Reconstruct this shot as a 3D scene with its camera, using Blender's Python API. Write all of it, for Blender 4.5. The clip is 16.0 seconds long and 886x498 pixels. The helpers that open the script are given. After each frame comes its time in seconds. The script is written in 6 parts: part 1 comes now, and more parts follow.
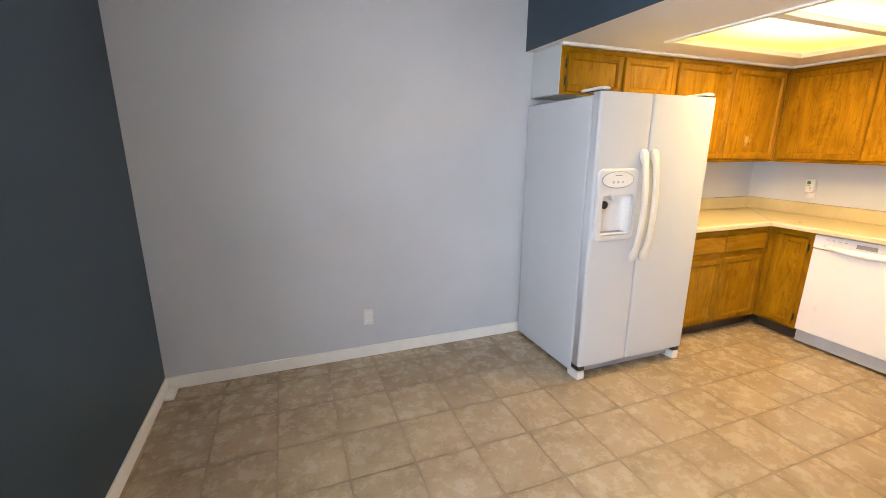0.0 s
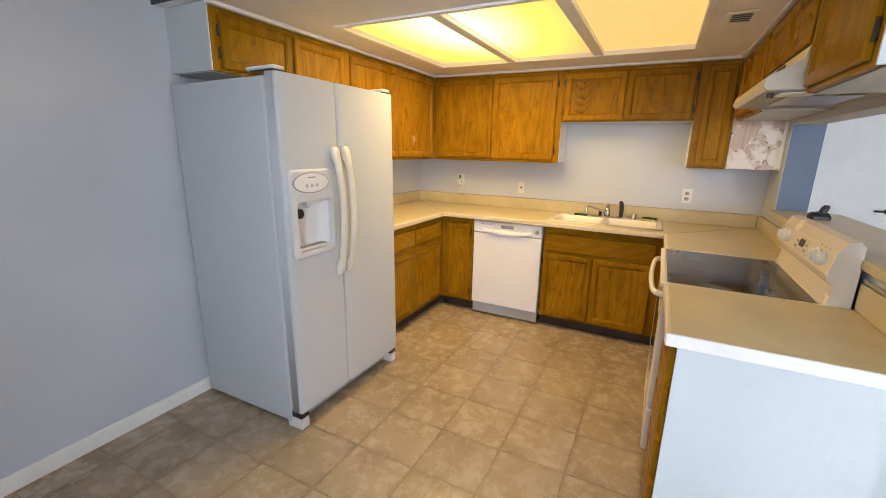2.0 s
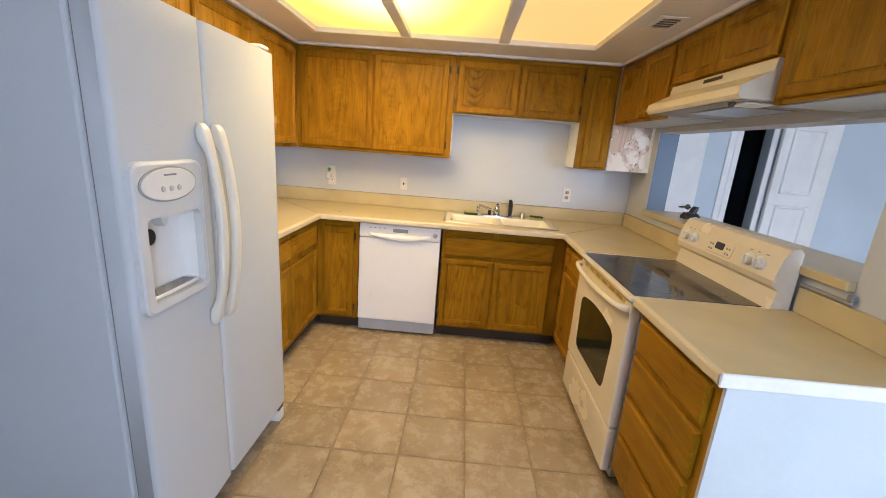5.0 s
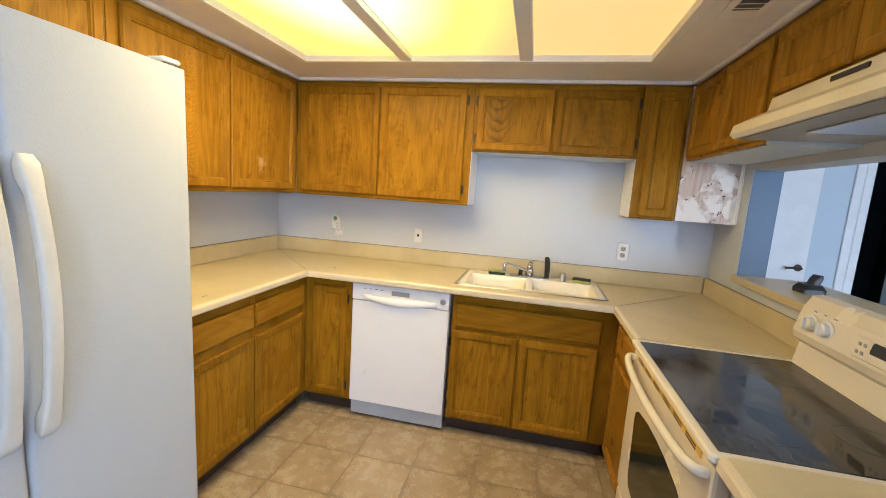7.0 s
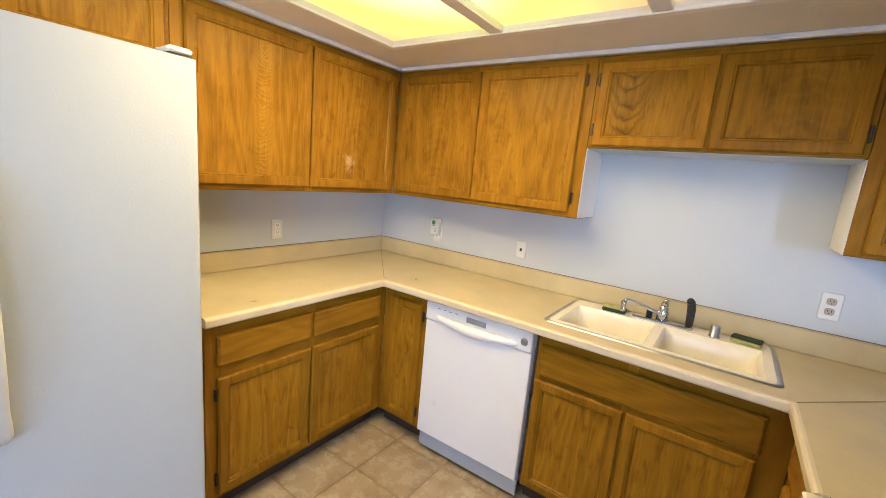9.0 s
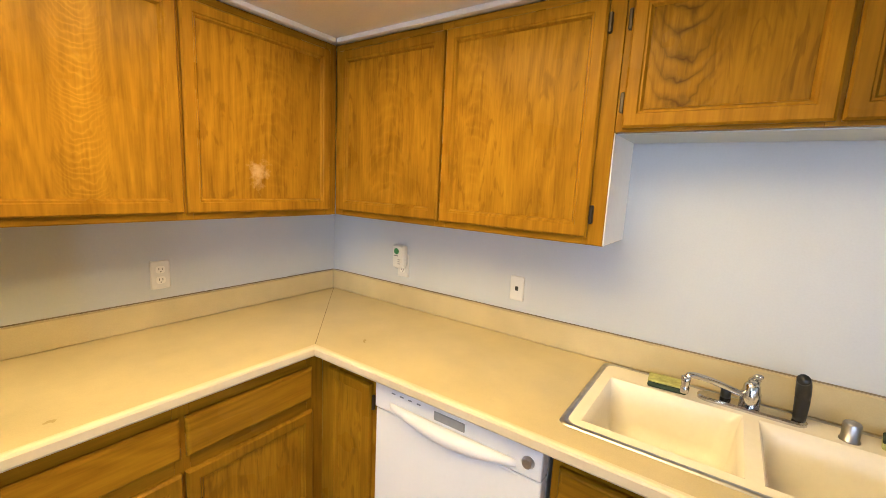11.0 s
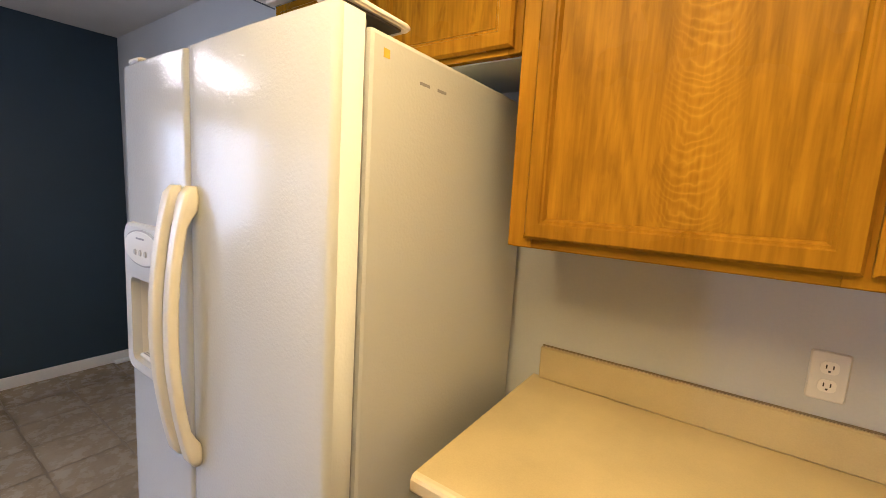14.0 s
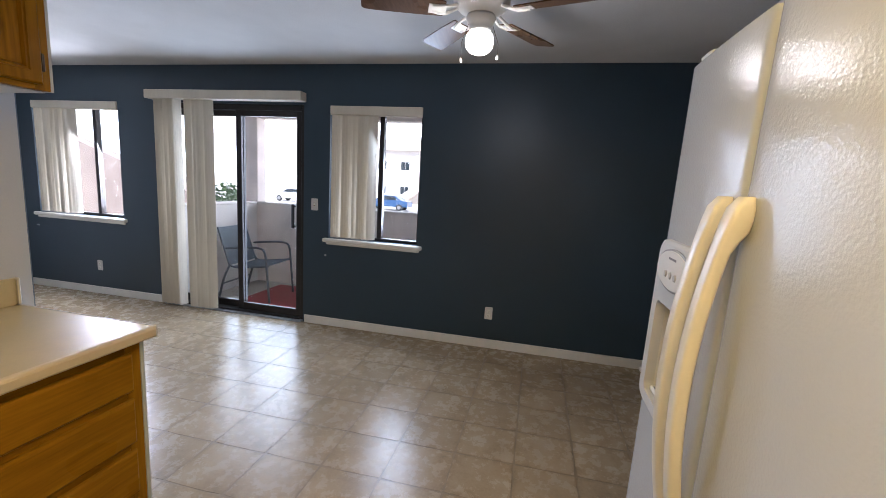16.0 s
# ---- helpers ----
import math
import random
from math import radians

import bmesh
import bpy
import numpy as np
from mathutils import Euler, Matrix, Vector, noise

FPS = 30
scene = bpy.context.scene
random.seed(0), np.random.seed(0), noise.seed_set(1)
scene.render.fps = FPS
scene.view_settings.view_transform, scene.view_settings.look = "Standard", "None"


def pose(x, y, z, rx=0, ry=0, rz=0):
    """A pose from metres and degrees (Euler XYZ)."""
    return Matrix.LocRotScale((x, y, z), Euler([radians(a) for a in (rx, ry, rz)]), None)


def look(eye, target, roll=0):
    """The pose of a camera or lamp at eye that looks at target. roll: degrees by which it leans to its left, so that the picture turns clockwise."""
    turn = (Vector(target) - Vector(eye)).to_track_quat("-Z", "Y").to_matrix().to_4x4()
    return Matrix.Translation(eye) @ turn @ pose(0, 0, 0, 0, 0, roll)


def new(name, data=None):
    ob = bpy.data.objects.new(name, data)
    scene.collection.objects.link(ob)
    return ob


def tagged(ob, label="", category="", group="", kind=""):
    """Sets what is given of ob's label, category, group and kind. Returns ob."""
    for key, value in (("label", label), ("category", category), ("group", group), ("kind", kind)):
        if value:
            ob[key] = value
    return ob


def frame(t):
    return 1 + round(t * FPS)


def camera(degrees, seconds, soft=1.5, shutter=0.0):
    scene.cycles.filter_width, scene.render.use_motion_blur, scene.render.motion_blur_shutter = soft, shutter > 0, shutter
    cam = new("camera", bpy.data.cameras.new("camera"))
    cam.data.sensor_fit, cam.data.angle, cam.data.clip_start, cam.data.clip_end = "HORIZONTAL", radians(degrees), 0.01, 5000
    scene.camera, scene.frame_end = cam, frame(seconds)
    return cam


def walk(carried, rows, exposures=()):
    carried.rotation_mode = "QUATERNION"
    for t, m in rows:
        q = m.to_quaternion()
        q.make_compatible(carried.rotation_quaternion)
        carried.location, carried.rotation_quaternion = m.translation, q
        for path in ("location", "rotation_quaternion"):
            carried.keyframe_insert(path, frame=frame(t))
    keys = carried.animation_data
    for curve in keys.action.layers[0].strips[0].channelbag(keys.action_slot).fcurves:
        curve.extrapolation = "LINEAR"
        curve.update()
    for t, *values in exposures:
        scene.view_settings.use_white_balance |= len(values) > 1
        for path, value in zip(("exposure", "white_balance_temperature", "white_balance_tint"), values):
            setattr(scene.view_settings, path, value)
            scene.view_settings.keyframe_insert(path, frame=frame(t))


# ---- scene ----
cam = camera(94.0, 16.0, soft=0.5)
PATH = [
    (0, (0.297, 0.343, 1.490), (0.980, 2.153, 0.998), 0.4),
    (0.5, (0.312, 0.487, 1.48), (1.486, 2.042, 1.028), -1.2),
    (1, (0.362, 0.615, 1.476), (1.774, 1.949, 0.999), 0.3),
    (1.5, (0.549, 0.718, 1.484), (2.108, 1.894, 1.051), -0.5),
    (2, (0.61, 0.774, 1.471), (2.339, 1.658, 0.995), 1.2),
    (2.5, (0.589, 0.952, 1.465), (2.451, 1.492, 0.972), 1.8),
    (3, (0.582, 1.118, 1.468), (2.476, 1.511, 0.962), 2.2),
    (3.5, (0.675, 1.277, 1.467), (2.58, 1.657, 0.989), 0.0),
    (4, (0.776, 1.395, 1.482), (2.702, 1.557, 0.967), 3.7),
    (4.2, (0.828, 1.456, 1.477), (2.757, 1.533, 0.955), 4.8),
    (6.3, (1.342, 1.285, 1.443), (3.302, 1.466, 1.089), 3.7),
    (6.5, (1.456, 1.247, 1.441), (3.419, 1.469, 1.129), 4.0),
    (7, (1.651, 1.139, 1.451), (3.587, 1.552, 1.168), 3.9),
    (7.5, (1.77, 0.914, 1.469), (3.592, 1.69, 1.188), 3.6),
    (8, (1.91, 0.804, 1.464), (3.64, 1.757, 1.154), 4.0),
    (8.5, (2.11, 0.895, 1.499), (3.789, 1.938, 1.198), 5.9),
    (9, (2.237, 0.932, 1.52), (3.854, 2.052, 1.161), 5.3),
    (9.2, (2.272, 0.956, 1.529), (3.899, 2.054, 1.148), 4.3),
    (11.3, (3.060, 1.330, 1.528), (4.673, 2.475, 1.240), 2.3),
    (11.5, (3.127, 1.395, 1.53), (4.652, 2.659, 1.254), 1.9),
    (12, (3.314, 1.484, 1.486), (4.407, 3.141, 1.241), 1.8),
    (12.5, (3.473, 1.531, 1.488), (4.013, 3.437, 1.21), 4.2),
    (13, (3.468, 1.668, 1.481), (3.551, 3.647, 1.211), 3.3),
    (13.5, (3.438, 1.768, 1.479), (2.926, 3.68, 1.191), 2.1),
    (14, (3.403, 1.831, 1.487), (2.275, 3.459, 1.211), 3.0),
    (14.5, (3.299, 1.879, 1.493), (1.75, 3.109, 1.201), 3.7),
    (15, (3.183, 1.88, 1.499), (1.342, 2.616, 1.236), 3.3),
    (15.5, (3.106, 1.892, 1.49), (1.13, 2.019, 1.212), 3.3),
    (16, (3.154, 1.947, 1.459), (1.223, 1.527, 1.153), 3.4),
]
EXPOSURES = [(0, 1.68, 6100, 18), (0.5, 1.34, 5850, 11), (2, 1.16, 5950, 16), (4, 1.16, 5650, 18), (7, 1.25, 5000, 12), (9, 1.28, 4850, 15), (11.5, 1.36, 5400, 14), (12.5, 1.42, 4700, 6), (13.5, 1.02, 5300, 16), (14, 1.02, 5500, 22), (14.5, 1.07, 5550, 22), (15, 0.76, 5050, 19), (15.5, 0.50, 5150, 14), (16, 0.64, 5650, 18)]
walk(cam, [(t, look(eye, target, roll)) for t, eye, target, roll in PATH], EXPOSURES)

# ---- world and light ----
world = bpy.data.worlds.new("world")
scene.world = world
world.use_nodes = True
_wn = world.node_tree.nodes
_sky = _wn.new("ShaderNodeTexSky")
_sky.sky_type, _sky.sun_disc = "NISHITA", False
_sky.dust_density, _sky.air_density = 3.0, 0.8
_sky.sun_elevation, _sky.sun_rotation = radians(52), radians(75)
world.node_tree.links.new(_sky.outputs[0], _wn["Background"].inputs[0])
_wn["Background"].inputs[1].default_value = 0.15

sun = new("sun", bpy.data.lights.new("sun", "SUN"))
sun.data.energy, sun.data.angle, sun.data.color = 5.0, radians(0.5), (1.0, 0.95, 0.86)
sun.matrix_world = look((20, 6, 27), (0, 0, 0))


def window_lamp(name, y0, y1, z0, z1, power, x=-0.66, color=(0.80, 0.90, 1.0), dip=0.16):
    """Sky light that comes in through an opening of the west wall."""
    lamp = new(name, bpy.data.lights.new(name, "AREA"))
    lamp.data.shape, lamp.data.size, lamp.data.size_y = "RECTANGLE", y1 - y0, z1 - z0
    lamp.data.energy, lamp.data.color = power, color
    lamp.matrix_world = look((x, (y0 + y1) / 2, (z0 + z1) / 2), (x + 1, (y0 + y1) / 2, (z0 + z1) / 2 - dip))


SKY_POWER = 0.56
window_lamp("door_daylight", -1.3, -0.3, 0.1, 2.05, 44 * SKY_POWER, dip=0.0)
window_lamp("window_daylight", 0.5, 0.88, 0.95, 2.0, 24 * SKY_POWER, dip=0.34)
window_lamp("far_window_daylight", -3.0, -2.5, 0.95, 2.0, 100 * SKY_POWER, color=(0.95, 0.97, 1.0), dip=0.42)

# the tubes of the kitchen's light box and the fan's bulb
kit = new("light_box_tubes", bpy.data.lights.new("light_box_tubes", "AREA"))
kit.data.shape, kit.data.size, kit.data.size_y = "RECTANGLE", 1.05, 0.95
kit.data.energy, kit.data.color = 17.5, (1.0, 0.66, 0.24)
kit.matrix_world = pose(3.26, 1.93, 2.112)
bulb = new("fan_bulb", bpy.data.lights.new("fan_bulb", "POINT"))
bulb.data.energy, bulb.data.color, bulb.data.shadow_soft_size = 6, (1.0, 0.93, 0.82), 0.06
bulb.location = (1.0, 1.60, 2.075)

# ---- materials ----


def mat(name, color, rough=0.5, metal=0.0, vary=0.08, scale=6.0, bump=0.0, bscale=80.0, coat=0.0, stretch=(1, 1, 1), spec=0.5):
    """A surface with two scales of colour variation, fine relief and uneven gloss."""
    m = bpy.data.materials.new(name)
    m.use_nodes = True
    n, l = m.node_tree.nodes, m.node_tree.links
    b = n["Principled BSDF"]
    tc, mp = n.new("ShaderNodeTexCoord"), n.new("ShaderNodeMapping")
    mp.inputs["Scale"].default_value = stretch
    l.new(tc.outputs["Object"], mp.inputs[0])
    big, fine, mix = n.new("ShaderNodeTexNoise"), n.new("ShaderNodeTexNoise"), n.new("ShaderNodeMix")
    big.inputs["Scale"].default_value, big.inputs["Detail"].default_value = scale, 5
    fine.inputs["Scale"].default_value, fine.inputs["Detail"].default_value = bscale, 3
    l.new(mp.outputs[0], big.inputs["Vector"])
    l.new(mp.outputs[0], fine.inputs["Vector"])
    add = n.new("ShaderNodeMath")
    add.operation = "MULTIPLY_ADD"
    add.inputs[1].default_value = 0.35
    l.new(fine.outputs[0], add.inputs[0])
    l.new(big.outputs[0], add.inputs[2])
    mix.data_type = "RGBA"
    c = Vector(color)
    mix.inputs[6].default_value = (*(c * (1 - vary * 1.6)), 1)
    mix.inputs[7].default_value = (*(min(1.0, v * (1 + vary)) for v in c), 1)
    rmp = n.new("ShaderNodeMapRange")
    rmp.inputs[1].default_value, rmp.inputs[2].default_value = 0.4, 0.95
    l.new(add.outputs[0], rmp.inputs[0])
    l.new(rmp.outputs[0], mix.inputs[0])
    l.new(mix.outputs[2], b.inputs["Base Color"])
    rr = n.new("ShaderNodeMapRange")
    rr.inputs[3].default_value, rr.inputs[4].default_value = max(0.02, rough - 0.06), min(1, rough + 0.06)
    l.new(big.outputs[0], rr.inputs[0])
    l.new(rr.outputs[0], b.inputs["Roughness"])
    b.inputs["Metallic"].default_value = metal
    b.inputs["Specular IOR Level"].default_value = spec
    b.inputs["Coat Weight"].default_value = coat
    if bump:
        bp = n.new("ShaderNodeBump")
        bp.inputs["Strength"].default_value, bp.inputs["Distance"].default_value = bump, 0.003
        l.new(fine.outputs[0], bp.inputs["Height"])
        l.new(bp.outputs[0], b.inputs["Normal"])
    return m


def wood(name, axis, light=(0.352, 0.173, 0.002), dark=(0.165, 0.074, 0.0015), arch=1.0, rough=0.28, flecks=0.0):
    """Stained oak with grain along one axis, arches and pores; each piece is shifted and toned by chance."""
    m = bpy.data.materials.new(name)
    m.use_nodes = True
    n, l = m.node_tree.nodes, m.node_tree.links
    b = n["Principled BSDF"]
    tc, mp, inf = n.new("ShaderNodeTexCoord"), n.new("ShaderNodeMapping"), n.new("ShaderNodeObjectInfo")
    sh = n.new("ShaderNodeVectorMath")
    sh.operation = "SCALE"
    cmb = n.new("ShaderNodeCombineXYZ")
    for i in range(3):
        l.new(inf.outputs["Random"], cmb.inputs[i])
    l.new(cmb.outputs[0], sh.inputs[0])
    sh.inputs["Scale"].default_value = 9.0
    ad = n.new("ShaderNodeVectorMath")
    l.new(tc.outputs["Object"], ad.inputs[0])
    l.new(sh.outputs[0], ad.inputs[1])
    s = [1.0, 1.0, 1.0]
    s["xyz".index(axis)] = 0.16
    mp.inputs["Scale"].default_value = s
    l.new(ad.outputs[0], mp.inputs[0])
    # growth rings: bands of a stretched, warped field
    nz = n.new("ShaderNodeTexNoise")
    nz.inputs["Scale"].default_value, nz.inputs["Detail"].default_value, nz.inputs["Distortion"].default_value = 3.2 * arch, 2.0, 0.6
    l.new(mp.outputs[0], nz.inputs["Vector"])
    mul = n.new("ShaderNodeMath")
    mul.operation, mul.inputs[1].default_value = "MULTIPLY", 30.0
    l.new(nz.outputs[0], mul.inputs[0])
    pp = n.new("ShaderNodeMath")
    pp.operation, pp.inputs[1].default_value = "PINGPONG", 1.0
    l.new(mul.outputs[0], pp.inputs[0])
    pores = n.new("ShaderNodeTexNoise")
    pores.inputs["Scale"].default_value, pores.inputs["Detail"].default_value = 130, 4
    mp2 = n.new("ShaderNodeMapping")
    s2 = [1.0, 1.0, 1.0]
    s2["xyz".index(axis)] = 0.06
    mp2.inputs["Scale"].default_value = s2
    l.new(ad.outputs[0], mp2.inputs[0])
    l.new(mp2.outputs[0], pores.inputs["Vector"])
    stain = n.new("ShaderNodeTexNoise")
    stain.inputs["Scale"].default_value, stain.inputs["Detail"].default_value = 4.0, 3
    l.new(ad.outputs[0], stain.inputs["Vector"])
    mixf = n.new("ShaderNodeMath")
    mixf.operation, mixf.inputs[1].default_value = "MULTIPLY_ADD", 0.20
    l.new(pp.outputs[0], mixf.inputs[0])
    po = n.new("ShaderNodeMath")
    po.operation, po.inputs[1].default_value = "MULTIPLY_ADD", 0.55
    l.new(pores.outputs[0], po.inputs[0])
    so = n.new("ShaderNodeMath")
    so.operation, so.inputs[1].default_value, so.inputs[2].default_value = "MULTIPLY_ADD", 0.42, -0.19
    l.new(stain.outputs[0], so.inputs[0])
    l.new(so.outputs[0], po.inputs[2])
    l.new(po.outputs[0], mixf.inputs[2])
    cr = n.new("ShaderNodeValToRGB")
    cr.color_ramp.elements[0].position, cr.color_ramp.elements[1].position = 0.05, 0.72
    cr.color_ramp.elements[0].color, cr.color_ramp.elements[1].color = (*dark, 1), (*light, 1)
    l.new(mixf.outputs[0], cr.inputs[0])
    hsv = n.new("ShaderNodeHueSaturation")
    vr = n.new("ShaderNodeMapRange")
    vr.inputs[3].default_value, vr.inputs[4].default_value = 0.86, 1.12
    l.new(inf.outputs["Random"], vr.inputs[0])
    l.new(vr.outputs[0], hsv.inputs["Value"])
    l.new(cr.outputs[0], hsv.inputs["Color"])
    if flecks:
        # short dark ray flecks along the grain
        mp3, fl, fm, fx = n.new("ShaderNodeMapping"), n.new("ShaderNodeTexNoise"), n.new("ShaderNodeMapRange"), n.new("ShaderNodeMix")
        s3 = [1.0, 1.0, 1.0]
        s3["xyz".index(axis)] = 0.22
        mp3.inputs["Scale"].default_value = s3
        l.new(ad.outputs[0], mp3.inputs[0])
        l.new(mp3.outputs[0], fl.inputs["Vector"])
        fl.inputs["Scale"].default_value, fl.inputs["Detail"].default_value, fl.inputs["Distortion"].default_value = 42, 3, 0.8
        fm.inputs[1].default_value, fm.inputs[2].default_value, fm.inputs[4].default_value = 0.55, 0.66, flecks
        l.new(fl.outputs[0], fm.inputs[0])
        fx.data_type = "RGBA"
        l.new(fm.outputs[0], fx.inputs[0])
        l.new(cr.outputs[0], fx.inputs[6])
        fx.inputs[7].default_value = (0.095, 0.038, 0.003, 1)
        l.new(fx.outputs[2], hsv.inputs["Color"])
    l.new(hsv.outputs[0], b.inputs["Base Color"])
    rr = n.new("ShaderNodeMapRange")
    rr.inputs[3].default_value, rr.inputs[4].default_value = rough - 0.08, rough + 0.10
    l.new(stain.outputs[0], rr.inputs[0])
    l.new(rr.outputs[0], b.inputs["Roughness"])
    bp = n.new("ShaderNodeBump")
    b.inputs["Specular IOR Level"].default_value = 0.06
    bp.inputs["Strength"].default_value, bp.inputs["Distance"].default_value = 0.25, 0.002
    l.new(mixf.outputs[0], bp.inputs["Height"])
    l.new(bp.outputs[0], b.inputs["Normal"])
    return m


def cathedral(m, axis, cu, cz, a, freq, width, power=0.09, sheen_spot=None, tone=(0.62, 0.34, 0.02)):
    """Adds a flame figure to a wood: nested arches round a line at cu on the given axis, in a paler or darker tone."""
    n, l = m.node_tree.nodes, m.node_tree.links
    b = n["Principled BSDF"]
    src = b.inputs["Base Color"].links[0].from_socket

    def op(kind, x, y=None, z=None):
        k = n.new("ShaderNodeMath")
        k.operation = kind
        for i, v in enumerate((x, y, z)):
            if v is None:
                continue
            if isinstance(v, (int, float)):
                k.inputs[i].default_value = v
            else:
                l.new(v, k.inputs[i])
        return k.outputs[0]

    tc, sep, nz = n.new("ShaderNodeTexCoord"), n.new("ShaderNodeSeparateXYZ"), n.new("ShaderNodeTexNoise")
    l.new(tc.outputs["Object"], sep.inputs[0])
    l.new(tc.outputs["Object"], nz.inputs["Vector"])
    nz.inputs["Scale"].default_value, nz.inputs["Detail"].default_value = 14, 3
    du = op("SUBTRACT", sep.outputs["xyz".index(axis)], cu)
    sq = op("MULTIPLY", op("MULTIPLY", du, du), -a)
    f = op("ADD", op("ADD", op("SUBTRACT", sep.outputs[2], cz), sq), op("MULTIPLY", nz.outputs[0], 0.10))
    band = op("PINGPONG", op("MULTIPLY", f, freq), 1.0)
    fade = op("SUBTRACT", 1.0, op("MINIMUM", op("DIVIDE", op("ABSOLUTE", du), width), 1.0))
    fac = op("MULTIPLY", op("POWER", band, 2.5), op("MULTIPLY", fade, power))
    mx = n.new("ShaderNodeMix")
    mx.data_type = "RGBA"
    l.new(fac, mx.inputs[0])
    l.new(src, mx.inputs[6])
    mx.inputs[7].default_value = (*tone, 1)
    out = mx.outputs[2]
    if sheen_spot:
        # reflected light on the varnish, painted as a ragged pale spot
        sheen_noise = n.new("ShaderNodeTexNoise")
        sheen_noise.inputs["Scale"].default_value, sheen_noise.inputs["Detail"].default_value, sheen_noise.inputs["Roughness"].default_value = 22, 6, 0.6
        l.new(tc.outputs["Object"], sheen_noise.inputs["Vector"])
        wu, wz, wr = sheen_spot
        du = op("SUBTRACT", sep.outputs["xyz".index(axis)], wu)
        dz = op("MULTIPLY", op("SUBTRACT", sep.outputs[2], wz), 0.75)
        dist = op("SQRT", op("ADD", op("MULTIPLY", du, du), op("MULTIPLY", dz, dz)))
        k = op("SUBTRACT", op("ADD", sheen_noise.outputs[0], 0.22), op("DIVIDE", dist, wr * 2))
        rm = n.new("ShaderNodeMapRange")
        rm.inputs[1].default_value, rm.inputs[2].default_value, rm.inputs[4].default_value = 0.48, 0.80, 0.7
        l.new(k, rm.inputs[0])
        mw = n.new("ShaderNodeMix")
        mw.data_type = "RGBA"
        l.new(rm.outputs[0], mw.inputs[0])
        l.new(out, mw.inputs[6])
        mw.inputs[7].default_value = (0.62, 0.42, 0.20, 1)
        out = mw.outputs[2]
    l.new(out, b.inputs["Base Color"])
    return m


def glow(name, color, strength):
    m = bpy.data.materials.new(name)
    m.use_nodes = True
    b = m.node_tree.nodes["Principled BSDF"]
    b.inputs["Base Color"].default_value = (*color, 1)
    b.inputs["Emission Color"].default_value = (*color, 1)
    b.inputs["Emission Strength"].default_value = strength
    return m


def glass(name, tint=(0.95, 0.97, 0.97)):
    m = bpy.data.materials.new(name)
    m.use_nodes = True
    n, l = m.node_tree.nodes, m.node_tree.links
    n.remove(n["Principled BSDF"])
    tr, gl, mx, lw = n.new("ShaderNodeBsdfTransparent"), n.new("ShaderNodeBsdfGlossy"), n.new("ShaderNodeMixShader"), n.new("ShaderNodeLayerWeight")
    tr.inputs[0].default_value = (*tint, 1)
    gl.inputs["Roughness"].default_value = 0.02
    pw, ma = n.new("ShaderNodeMath"), n.new("ShaderNodeMath")
    pw.operation, pw.inputs[1].default_value = "POWER", 5.0
    ma.operation, ma.inputs[1].default_value, ma.inputs[2].default_value = "MULTIPLY_ADD", 0.9, 0.035
    l.new(lw.outputs["Facing"], pw.inputs[0])
    l.new(pw.outputs[0], ma.inputs[0])
    l.new(ma.outputs[0], mx.inputs[0])
    l.new(tr.outputs[0], mx.inputs[1])
    l.new(gl.outputs[0], mx.inputs[2])
    l.new(mx.outputs[0], n["Material Output"].inputs[0])
    return m


